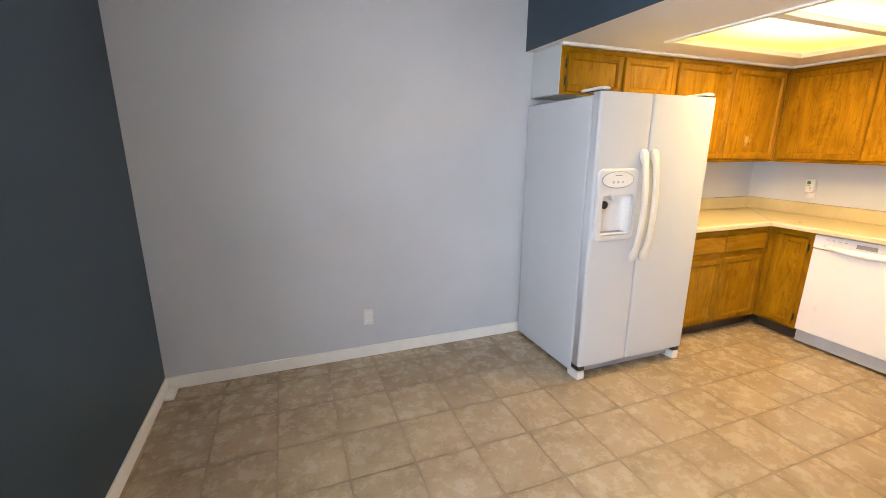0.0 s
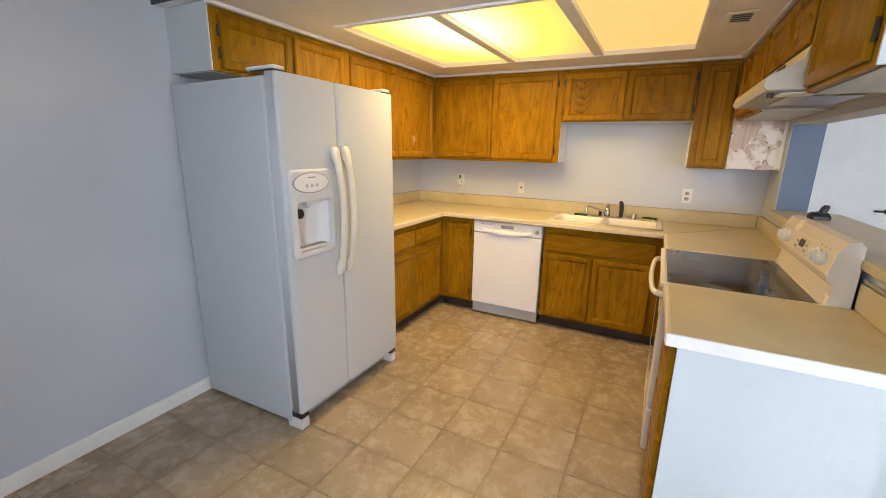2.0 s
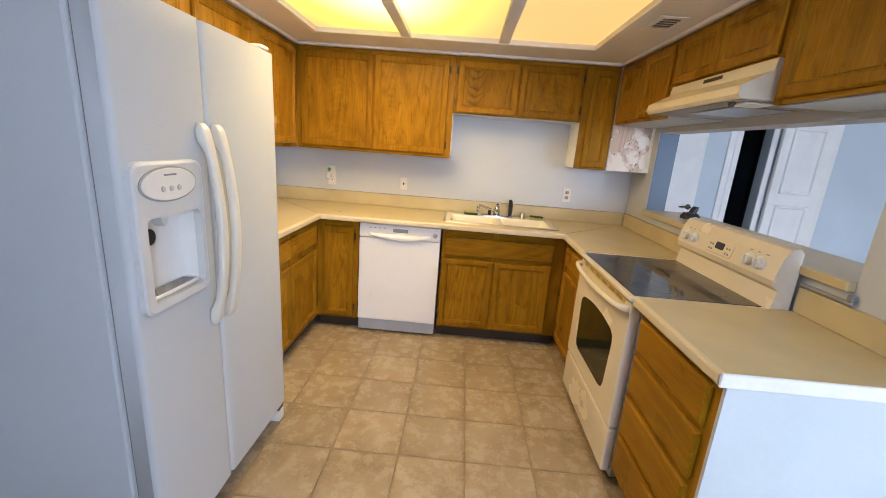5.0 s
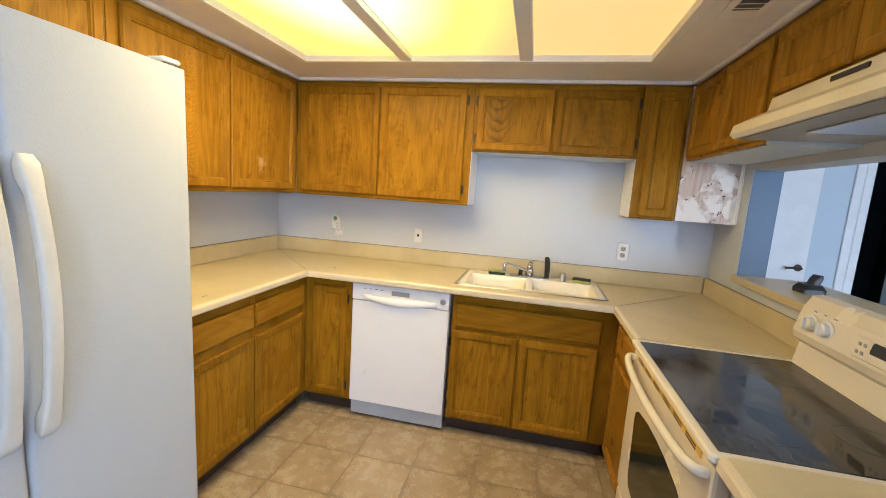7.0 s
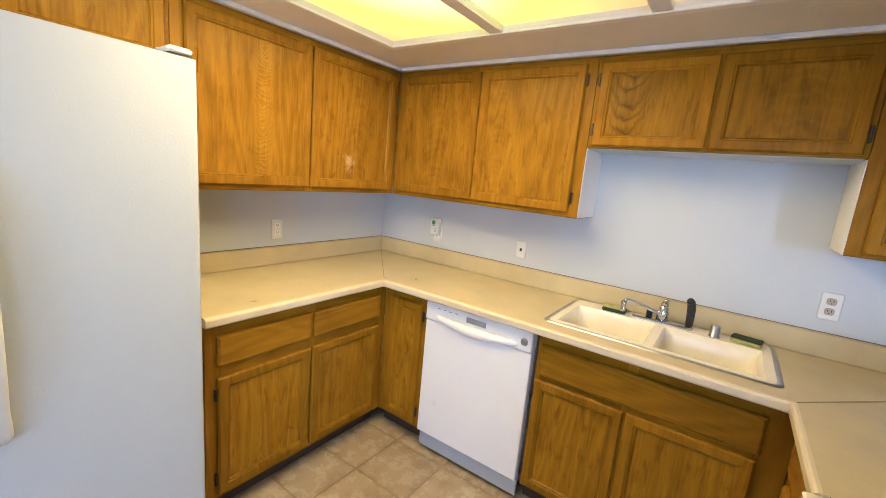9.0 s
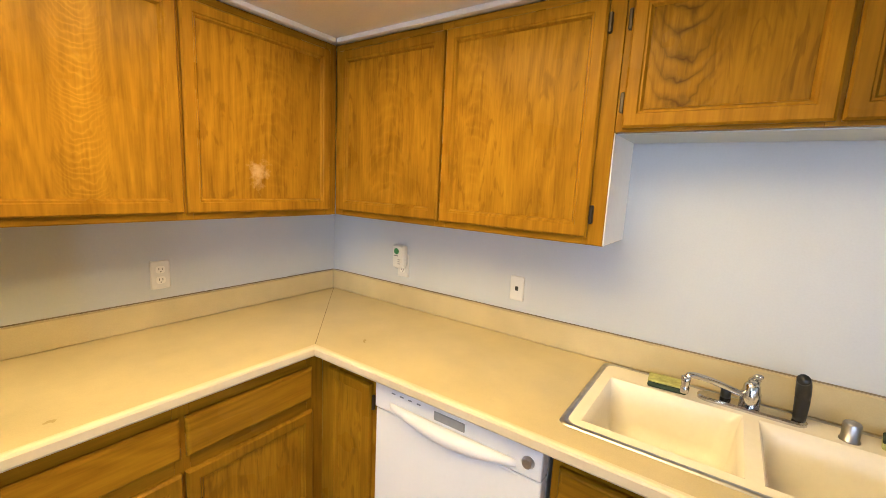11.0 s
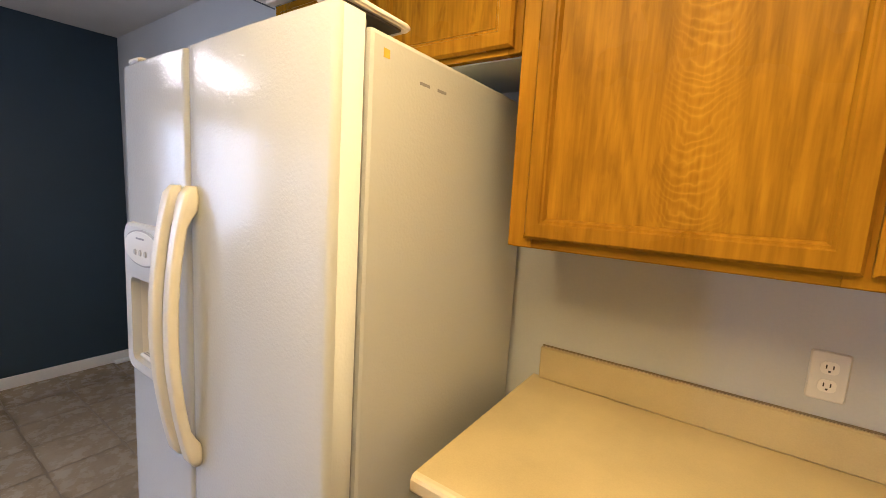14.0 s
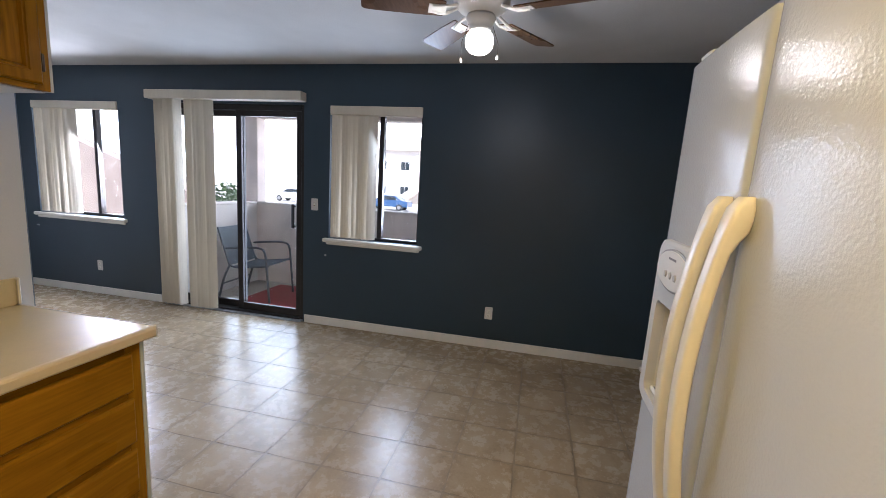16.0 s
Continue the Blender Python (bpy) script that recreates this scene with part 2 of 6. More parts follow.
def tile_mat(name, half=0.0):
    """Worn stone-look vinyl: cloudy print with brown smears, a darker printed rim, each tile shifted and toned by chance."""
    m = bpy.data.materials.new(name)
    m.use_nodes = True
    n, l = m.node_tree.nodes, m.node_tree.links
    b = n["Principled BSDF"]

    def op(kind, *xs):
        k = n.new("ShaderNodeMath")
        k.operation = kind
        for i, v in enumerate(xs):
            if isinstance(v, (int, float)):
                k.inputs[i].default_value = v
            else:
                l.new(v, k.inputs[i])
        return k.outputs[0]

    tc, inf, sh, ad = n.new("ShaderNodeTexCoord"), n.new("ShaderNodeObjectInfo"), n.new("ShaderNodeCombineXYZ"), n.new("ShaderNodeVectorMath")
    for i, k in enumerate((37.0, 91.0, 13.0)):
        l.new(op("MULTIPLY", inf.outputs["Random"], k), sh.inputs[i])
    l.new(tc.outputs["Object"], ad.inputs[0])
    l.new(sh.outputs[0], ad.inputs[1])

    def noise(scale, detail, rough):
        k = n.new("ShaderNodeTexNoise")
        k.inputs["Scale"].default_value, k.inputs["Detail"].default_value, k.inputs["Roughness"].default_value = scale, detail, rough
        l.new(ad.outputs[0], k.inputs["Vector"])
        return k.outputs[0]

    cloud, smear, grit = noise(5.0, 4, 0.55), noise(13.0, 7, 0.7), noise(70.0, 3, 0.6)
    fac = op("MULTIPLY_ADD", smear, 0.55, op("MULTIPLY_ADD", cloud, 1.1, op("MULTIPLY_ADD", grit, 0.35, -0.50)))
    if half:
        sep = n.new("ShaderNodeSeparateXYZ")
        l.new(tc.outputs["Object"], sep.inputs[0])
        edge = op("MAXIMUM", op("ABSOLUTE", sep.outputs[0]), op("ABSOLUTE", sep.outputs[1]))
        rim = n.new("ShaderNodeMapRange")
        rim.inputs[1].default_value, rim.inputs[2].default_value, rim.inputs[4].default_value = half * 0.84, half, 0.15
        l.new(edge, rim.inputs[0])
        fac = op("SUBTRACT", fac, op("MULTIPLY", rim.outputs[0], op("MULTIPLY", cloud, 1.6)))
    cr = n.new("ShaderNodeValToRGB")
    e = cr.color_ramp.elements
    e[0].position, e[1].position = 0.12, 0.85
    e[0].color, e[1].color = (0.205, 0.157, 0.096, 1), (0.43, 0.354, 0.246, 1)
    mid = e.new(0.45)
    mid.color = (0.350, 0.270, 0.170, 1)
    l.new(fac, cr.inputs[0])
    hsv, vr = n.new("ShaderNodeHueSaturation"), n.new("ShaderNodeMapRange")
    vr.inputs[3].default_value, vr.inputs[4].default_value = 0.92, 1.06
    l.new(inf.outputs["Random"], vr.inputs[0])
    l.new(vr.outputs[0], hsv.inputs["Value"])
    l.new(cr.outputs[0], hsv.inputs["Color"])
    l.new(hsv.outputs[0], b.inputs["Base Color"])
    rr = n.new("ShaderNodeMapRange")
    rr.inputs[3].default_value, rr.inputs[4].default_value = 0.21, 0.33
    l.new(smear, rr.inputs[0])
    l.new(rr.outputs[0], b.inputs["Roughness"])
    b.inputs["Specular IOR Level"].default_value = 0.42
    bp = n.new("ShaderNodeBump")
    bp.inputs["Strength"].default_value, bp.inputs["Distance"].default_value = 0.05, 0.003
    l.new(grit, bp.inputs["Height"])
    l.new(bp.outputs[0], b.inputs["Normal"])
    return m


def damaged(name):
    """Greyed veneer peeled to white board over its lower part, with dark splinters left at the edges of the patches."""
    m = wood(name, "z", light=(0.56, 0.46, 0.38), dark=(0.30, 0.21, 0.15))
    n, l = m.node_tree.nodes, m.node_tree.links
    b = n["Principled BSDF"]
    src = b.inputs["Base Color"].links[0].from_socket

    def op(kind, *xs):
        k = n.new("ShaderNodeMath")
        k.operation = kind
        for i, v in enumerate(xs):
            if isinstance(v, (int, float)):
                k.inputs[i].default_value = v
            else:
                l.new(v, k.inputs[i])
        return k.outputs[0]

    def noise(scale, detail, distortion):
        k = n.new("ShaderNodeTexNoise")
        k.inputs["Scale"].default_value, k.inputs["Detail"].default_value, k.inputs["Distortion"].default_value = scale, detail, distortion
        l.new(tc.outputs["Object"], k.inputs["Vector"])
        return k.outputs[0]

    def ramp(x, lo, hi):
        k = n.new("ShaderNodeMapRange")
        k.inputs[1].default_value, k.inputs[2].default_value = lo, hi
        l.new(x, k.inputs[0])
        return k.outputs[0]

    def over(base, fac, color):
        k = n.new("ShaderNodeMix")
        k.data_type = "RGBA"
        l.new(fac, k.inputs[0])
        l.new(base, k.inputs[6])
        k.inputs[7].default_value = (*color, 1)
        return k.outputs[2]

    tc, sep = n.new("ShaderNodeTexCoord"), n.new("ShaderNodeSeparateXYZ")
    l.new(tc.outputs["Object"], sep.inputs[0])
    field = op("SUBTRACT", noise(11, 5, 0.4), op("MULTIPLY", sep.outputs[2], 0.62))
    peel = ramp(field, 0.36, 0.46)
    rim = op("SUBTRACT", 1.0, op("MINIMUM", op("DIVIDE", op("ABSOLUTE", op("SUBTRACT", field, 0.40)), 0.035), 1.0))
    chips = op("MULTIPLY", ramp(noise(34, 3, 0.0), 0.56, 0.62), rim)
    col = over(over(src, peel, (0.68, 0.64, 0.58)), op("MULTIPLY", ramp(noise(9, 5, 0.2), 0.5, 0.75), 0.45), (0.62, 0.52, 0.42))
    l.new(over(col, chips, (0.05, 0.025, 0.012)), b.inputs["Base Color"])
    return m


def lit_panel(name):
    """A yellowed acrylic diffuser, lit from behind by tubes that sit over the northern part of the box."""
    m = bpy.data.materials.new(name)
    m.use_nodes = True
    n, l = m.node_tree.nodes, m.node_tree.links
    b = n["Principled BSDF"]
    tc, sub, ln, rm, cr = n.new("ShaderNodeTexCoord"), n.new("ShaderNodeVectorMath"), n.new("ShaderNodeVectorMath"), n.new("ShaderNodeMapRange"), n.new("ShaderNodeValToRGB")
    l.new(tc.outputs["Object"], sub.inputs[0])
    sub.operation = "SUBTRACT"
    sub.inputs[1].default_value = TUBE
    sc = n.new("ShaderNodeVectorMath")
    sc.operation = "MULTIPLY"
    sc.inputs[1].default_value = (0.55, 1.0, 0.0)
    l.new(sub.outputs[0], sc.inputs[0])
    ln.operation = "LENGTH"
    l.new(sc.outputs[0], ln.inputs[0])
    rm.inputs[1].default_value, rm.inputs[2].default_value = 0.15, 0.72
    l.new(ln.outputs["Value"], rm.inputs[0])
    e = cr.color_ramp.elements
    e[0].color, e[1].color = (1.0, 0.93, 0.48, 1), (0.98, 0.60, 0.17, 1)
    mid = cr.color_ramp.elements.new(0.55)
    mid.color = (1.0, 0.80, 0.08, 1)
    l.new(rm.outputs[0], cr.inputs[0])
    l.new(cr.outputs[0], b.inputs["Emission Color"])
    st = n.new("ShaderNodeMapRange")
    st.inputs[3].default_value, st.inputs[4].default_value = 2.2, 1.0
    l.new(rm.outputs[0], st.inputs[0])
    sm = n.new("ShaderNodeMath")
    sm.operation, sm.inputs[1].default_value = "MULTIPLY", PANEL_POWER
    l.new(st.outputs[0], sm.inputs[0])
    l.new(sm.outputs[0], b.inputs["Emission Strength"])
    b.inputs["Base Color"].default_value = (0.8, 0.62, 0.25, 1)
    return m


def hob_glass(name):
    """Black glass under a wiped, streaky film of grime with clean dark patches."""
    m = bpy.data.materials.new(name)
    m.use_nodes = True
    n, l = m.node_tree.nodes, m.node_tree.links
    b = n["Principled BSDF"]
    tc, film, streak, mp = n.new("ShaderNodeTexCoord"), n.new("ShaderNodeTexNoise"), n.new("ShaderNodeTexNoise"), n.new("ShaderNodeMapping")
    l.new(tc.outputs["Object"], film.inputs["Vector"])
    mp.inputs["Scale"].default_value, mp.inputs["Rotation"].default_value = (1.0, 5.0, 1.0), (0, 0, radians(24))
    l.new(tc.outputs["Object"], mp.inputs[0])
    l.new(mp.outputs[0], streak.inputs["Vector"])
    film.inputs["Scale"].default_value, film.inputs["Detail"].default_value, film.inputs["Distortion"].default_value = 6.0, 4, 0.9
    streak.inputs["Scale"].default_value, streak.inputs["Detail"].default_value = 9.0, 6
    rm, ad = n.new("ShaderNodeMapRange"), n.new("ShaderNodeMath")
    rm.inputs[1].default_value, rm.inputs[2].default_value = 0.44, 0.53
    l.new(film.outputs[0], rm.inputs[0])
    ad.operation, ad.use_clamp = "MULTIPLY", True
    l.new(rm.outputs[0], ad.inputs[0])
    sm = n.new("ShaderNodeMapRange")
    sm.inputs[1].default_value, sm.inputs[2].default_value, sm.inputs[3].default_value, sm.inputs[4].default_value = 0.3, 0.7, 0.45, 1.0
    l.new(streak.outputs[0], sm.inputs[0])
    l.new(sm.outputs[0], ad.inputs[1])
    mx = n.new("ShaderNodeMix")
    mx.data_type = "RGBA"
    mx.inputs[6].default_value, mx.inputs[7].default_value = (0.020, 0.019, 0.020, 1), (0.064, 0.064, 0.070, 1)
    l.new(ad.outputs[0], mx.inputs[0])
    l.new(mx.outputs[2], b.inputs["Base Color"])
    rr = n.new("ShaderNodeMapRange")
    rr.inputs[3].default_value, rr.inputs[4].default_value = 0.07, 0.20
    l.new(ad.outputs[0], rr.inputs[0])
    l.new(rr.outputs[0], b.inputs["Roughness"])
    b.inputs["Specular IOR Level"].default_value = 0.6
    return m


TUBE, PANEL_POWER = (-0.22, 0.36, 0.0), 0.36
M_GREY = mat("grey_wall_paint", (0.520, 0.540, 0.562), 0.6, vary=0.05, scale=1.6, bump=0.12, bscale=160)
M_NAVY = mat("navy_wall_paint", (0.024, 0.047, 0.070), 0.42, vary=0.10, scale=1.4, bump=0.12, bscale=160)
M_HALL = mat("pale_blue_paint", (0.56, 0.62, 0.65), 0.55, vary=0.05, scale=1.5, bump=0.1, bscale=160)
M_BLUE = mat("blue_grey_paint", (0.10, 0.145, 0.21), 0.55, vary=0.06, scale=1.5, bump=0.1, bscale=160)
M_CEIL = mat("ceiling_plaster", (0.60, 0.595, 0.575), 0.85, vary=0.05, scale=3, bump=0.6, bscale=130)
M_SOFFIT = mat("soffit_plaster", (0.78, 0.75, 0.70), 0.75, vary=0.05, scale=2.5, bump=0.3, bscale=120)
M_TRIM = mat("white_trim_paint", (0.82, 0.80, 0.74), 0.42, vary=0.05, scale=5, bump=0.05, bscale=60)
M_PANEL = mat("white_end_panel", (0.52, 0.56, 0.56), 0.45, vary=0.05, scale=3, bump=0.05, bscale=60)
M_TILE = tile_mat("vinyl_tile", 0.152)
M_TILEFAR = tile_mat("vinyl_tile_far")
M_GROUT = mat("tile_joint", (0.225, 0.165, 0.095), 0.32, vary=0.2, scale=10, bump=0.2)
M_WOODV = wood("oak_upright_grain", "z")
M_WOODX = wood("oak_grain_along_x", "x")
M_WOODY = wood("oak_grain_along_y", "y")
M_PANELV = wood("oak_veneer_panel", "z", light=(0.385, 0.192, 0.002), dark=(0.142, 0.063, 0.0015), arch=0.8, flecks=0.38)
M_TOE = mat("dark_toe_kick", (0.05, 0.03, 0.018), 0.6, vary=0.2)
M_DAMAGED = damaged("scraped_veneer")
M_TOP = mat("laminate_worktop", (0.52, 0.432, 0.240), 0.30, vary=0.09, scale=6.0, bump=0.02, bscale=300, spec=0.45)
# worktop laminate made paler: the rolled edge's highlight is in the colour
M_ROLL = mat("laminate_lit_edge", (0.61, 0.52, 0.36), 0.30, vary=0.05, scale=6, spec=0.5)
M_TOPEDGE = mat("worn_laminate_edge", (0.74, 0.72, 0.68), 0.4, vary=0.06, scale=12)
M_KICK = mat("grey_kick_plate", (0.46, 0.48, 0.51), 0.45, vary=0.08)
M_SKYGLOW = glow("bright_sky_backdrop", (0.96, 0.98, 1.0), 2.6)
M_YELLOWED = mat("heat_yellowed_enamel", (0.62, 0.40, 0.07), 0.35, vary=0.15, scale=14)
M_STAIR = mat("rough_stair_stucco", (0.36, 0.285, 0.25), 0.9, vary=0.12, scale=4, bump=0.9, bscale=60)
M_SEAM = mat("dark_seam", (0.25, 0.195, 0.12), 0.7)
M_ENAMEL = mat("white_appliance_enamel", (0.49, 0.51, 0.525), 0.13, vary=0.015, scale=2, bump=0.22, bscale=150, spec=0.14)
M_DW = mat("white_dishwasher_enamel", (0.82, 0.81, 0.82), 0.3, vary=0.02, scale=3)
M_BUTTON = mat("pale_grey_button", (0.46, 0.46, 0.45), 0.4, vary=0.05)
M_BEZEL = mat("moulded_door_plastic", (0.55, 0.56, 0.56), 0.3, vary=0.03, scale=8)
M_WHITEP = mat("white_plastic", (0.68, 0.67, 0.64), 0.35, vary=0.03, scale=8)
M_BISQUE = mat("bisque_enamel", (0.68, 0.61, 0.49), 0.26, vary=0.012, scale=3, spec=0.5)
M_HOOD = mat("hood_enamel", (0.62, 0.56, 0.42), 0.35, vary=0.05, scale=6)
M_CERAN = hob_glass("black_ceramic_glass")
M_OVENGLASS = mat("oven_window_glass", (0.02, 0.022, 0.012), 0.06, vary=0.3, spec=0.6)
M_GREYP = mat("grey_plastic", (0.30, 0.30, 0.30), 0.45, vary=0.1)
M_BLACK = mat("black_plastic", (0.015, 0.015, 0.016), 0.4, vary=0.2)
M_DARKGREY = mat("dark_grey_gasket", (0.17, 0.175, 0.18), 0.6, vary=0.15)
M_CHROME = mat("chrome", (0.62, 0.62, 0.64), 0.16, metal=1.0, vary=0.1, scale=20)
M_STEEL = mat("brushed_steel", (0.46, 0.46, 0.47), 0.34, metal=1.0, vary=0.1, scale=30)
M_BRASS = mat("aged_bronze", (0.06, 0.045, 0.03), 0.4, metal=0.8, vary=0.2)
M_SINK = mat("bisque_sink_enamel", (0.80, 0.74, 0.61), 0.22, vary=0.04, scale=8)
M_SPONGE = mat("yellow_green_sponge", (0.42, 0.42, 0.13), 0.95, vary=0.2, scale=40, bump=0.6, bscale=120)
M_SCOUR = mat("dark_green_scourer", (0.03, 0.05, 0.03), 0.95, vary=0.3, scale=60, bump=0.6, bscale=200)
M_SOCKET = mat("almond_socket_plastic", (0.34, 0.29, 0.22), 0.4, vary=0.05)
M_GREEN = mat("green_disc", (0.05, 0.25, 0.08), 0.5)
M_PRINT = mat("grey_print", (0.22, 0.22, 0.24), 0.6)
M_BRONZE = mat("dark_bronze_aluminium", (0.028, 0.024, 0.022), 0.42, metal=0.5, vary=0.2)
M_VANE = mat("cream_blind_vane", (0.68, 0.63, 0.52), 0.65, vary=0.06, scale=6, stretch=(1, 1, 0.2))
M_GLASS = glass("window_glass")
M_BLADE = wood("fan_blade_walnut", "x", light=(0.16, 0.095, 0.055), dark=(0.07, 0.04, 0.022))
M_FANW = mat("cream_fan_enamel", (0.76, 0.74, 0.68), 0.35, vary=0.03)
M_GLOBE = glow("lit_opal_glass", (1.0, 0.93, 0.80), 3.4)
M_STUCCO = mat("peach_stucco", (0.80, 0.69, 0.62), 0.9, vary=0.12, scale=4, bump=0.9, bscale=60)
M_STUCCOW = mat("pale_stucco", (0.76, 0.71, 0.66), 0.9, vary=0.1, scale=4, bump=0.9, bscale=60)
M_RED = mat("red_outdoor_carpet", (0.30, 0.035, 0.04), 0.95, vary=0.2, scale=12, bump=0.7, bscale=240)
M_DECK = mat("balcony_concrete", (0.42, 0.38, 0.34), 0.85, vary=0.15, scale=5, bump=0.4)
M_CHAIRM = mat("grey_chair_tube", (0.10, 0.11, 0.12), 0.4, metal=0.6, vary=0.1)
M_SLING = mat("grey_sling_fabric", (0.09, 0.115, 0.14), 0.85, vary=0.15, scale=8, bump=0.4, bscale=300)
M_LEAF = mat("shrub_leaf", (0.11, 0.18, 0.08), 0.6, vary=0.4, scale=9)
M_BARK = mat("bark", (0.12, 0.085, 0.06), 0.9, vary=0.3, scale=10, bump=0.8)
M_ASPHALT = mat("asphalt_ground", (0.50, 0.48, 0.45), 0.9, vary=0.2, scale=0.5, bump=0.5, bscale=30)
M_ROOF = mat("clay_roof", (0.50, 0.40, 0.34), 0.85, vary=0.25, scale=3, bump=0.6)
M_CARB = mat("blue_car_paint", (0.03, 0.09, 0.22), 0.25, vary=0.08, coat=0.6)
M_DARKWIN = mat("dark_window_pane", (0.03, 0.04, 0.05), 0.08, vary=0.2)
M_RUBBER = mat("rubber", (0.02, 0.02, 0.02), 0.8)

# ---- building helpers ----
BASE = {}


def thing(name, at, label, category, group="", kind=""):
    ob = new(name)
    ob.empty_display_size = 0.1
    ob.location = at
    BASE[ob.name] = Vector(at)
    return tagged(ob, label, category, group, kind)


def part(name, bm, material, parent=None, label="", smooth=False):
    """Links a bmesh, given in world metres, as one mesh object under its thing or part."""
    base = BASE[parent.name] if parent else Vector((0, 0, 0))
    bmesh.ops.recalc_face_normals(bm, faces=bm.faces)
    bmesh.ops.translate(bm, verts=bm.verts, vec=-base)
    if smooth:
        for f in bm.faces:
            f.smooth = True
    me = bpy.data.meshes.new(name)
    bm.to_mesh(me)
    bm.free()
    me.materials.append(material)
    ob = new(name, me)
    if parent:
        ob.parent = parent
    BASE[ob.name] = base
    if label:
        ob["label"] = label
    return ob


def box(bm, x0, x1, y0, y1, z0, z1, bevel=0.0, seg=1):
    vs = [bm.verts.new((x, y, z)) for x in (x0, x1) for y in (y0, y1) for z in (z0, z1)]
    fs = [bm.faces.new([vs[i] for i in q]) for q in ((0, 1, 3, 2), (4, 6, 7, 5), (0, 4, 5, 1), (2, 3, 7, 6), (0, 2, 6, 4), (1, 5, 7, 3))]
    if bevel:
        bmesh.ops.bevel(bm, geom=list({e for f in fs for e in f.edges}), offset=bevel, segments=seg, affect="EDGES", profile=0.5)
    return bm


def B(x0, x1, y0, y1, z0, z1, bevel=0.0, seg=1):
    return box(bmesh.new(), min(x0, x1), max(x0, x1), min(y0, y1), max(y0, y1), min(z0, z1), max(z0, z1), bevel, seg)


def loops(bm, rings, cap0=True, cap1=True, closed=True):
    """Skin between rings of points; every ring has the same count."""
    rv = [[bm.verts.new(p) for p in r] for r in rings]
    n = len(rv[0])
    for a, b in zip(rv, rv[1:]):
        for i in range(n if closed else n - 1):
            j = (i + 1) % n
            bm.faces.new((a[i], a[j], b[j], b[i]))
    if cap0:
        bm.faces.new(rv[0][::-1])
    if cap1:
        bm.faces.new(rv[-1])
    return bm


def lathe(bm, prof, at, axis="z", seg=24):
    """A turned form: prof is (radius, height) pairs along the axis."""
    rings = []
    for r, h in prof:
        ring = []
        for k in range(seg):
            a = 2 * math.pi * k / seg
            u, v = max(r, 1e-4) * math.cos(a), max(r, 1e-4) * math.sin(a)
            p = {"z": (u, v, h), "x": (h, u, v), "y": (u, h, v)}[axis]
            ring.append((at[0] + p[0], at[1] + p[1], at[2] + p[2]))
        rings.append(ring)
    return loops(bm, rings)


def tube(bm, pts, r, seg=10, flat=1.0):
    """A round bar along points; r may be a list of radii."""
    pts = [Vector(p) for p in pts]
    rs = r if isinstance(r, (list, tuple)) else [r] * len(pts)
    rings, up = [], Vector((0, 0, 1))
    for i, p in enumerate(pts):
        d = (pts[min(i + 1, len(pts) - 1)] - pts[max(i - 1, 0)]).normalized()
        side = d.cross(up)
        if side.length < 0.05:
            side = d.cross(Vector((1, 0, 0)))
        side.normalize()
        nn = side.cross(d).normalized()
        rings.append([p + (side * math.cos(2 * math.pi * k / seg) + nn * flat * math.sin(2 * math.pi * k / seg)) * rs[i] for k in range(seg)])
    return loops(bm, rings)


def prism(bm, poly, z0, z1):
    return loops(bm, [[(x, y, z0) for x, y in poly], [(x, y, z1) for x, y in poly]])


def rrect(u0, u1, v0, v1, r, k=4):
    """Points of a rounded rectangle."""
    out = []
    for cu, cv, a0 in ((u1 - r, v1 - r, 0), (u0 + r, v1 - r, 90), (u0 + r, v0 + r, 180), (u1 - r, v0 + r, 270)):
        for i in range(k + 1):
            a = radians(a0 + 90 * i / k)
            out.append((cu + r * math.cos(a), cv + r * math.sin(a)))
    return out


def smooth_path(pts, n=6):
    """Catmull-Rom through the points."""
    p = [Vector(q) for q in pts]
    p = [p[0] * 2 - p[1], *p, p[-1] * 2 - p[-2]]
    out = []
    for i in range(1, len(p) - 2):
        for k in range(n):
            t = k / n
            out.append(0.5 * (2 * p[i] + (p[i + 1] - p[i - 1]) * t + (2 * p[i - 1] - 5 * p[i] + 4 * p[i + 1] - p[i + 2]) * t * t + (3 * p[i] - p[i - 1] - 3 * p[i + 1] + p[i + 2]) * t ** 3))
    out.append(p[-2])
    return out


# ---- structure ----
WX, NY, EX, SY = -0.50, 3.07, 4.50, 0.045      # inner faces of the west, north, sink and pass-through walls
CEIL, SOFF = 2.49, 2.118                        # main ceiling, kitchen ceiling
LIVS, HALLX = -4.0, 5.75                       # living room's south wall, hall wall


def structure(name, bm, material, label, category="wall"):
    return tagged(part(name, bm, material), label, category, kind="structure")


def holed_wall_x(x0, x1, ylo, yhi, z1, holes):
    """A wall across x with openings (y0, y1, z0, z1) that go through it."""
    bm = bmesh.new()
    y = ylo
    for a, b, c, d in sorted(holes):
        box(bm, x0, x1, y, a, 0, z1)
        if c > 0:
            box(bm, x0, x1, a, b, 0, c)
        box(bm, x0, x1, a, b, d, z1)
        y = b
    box(bm, x0, x1, y, yhi, 0, z1)
    return bm


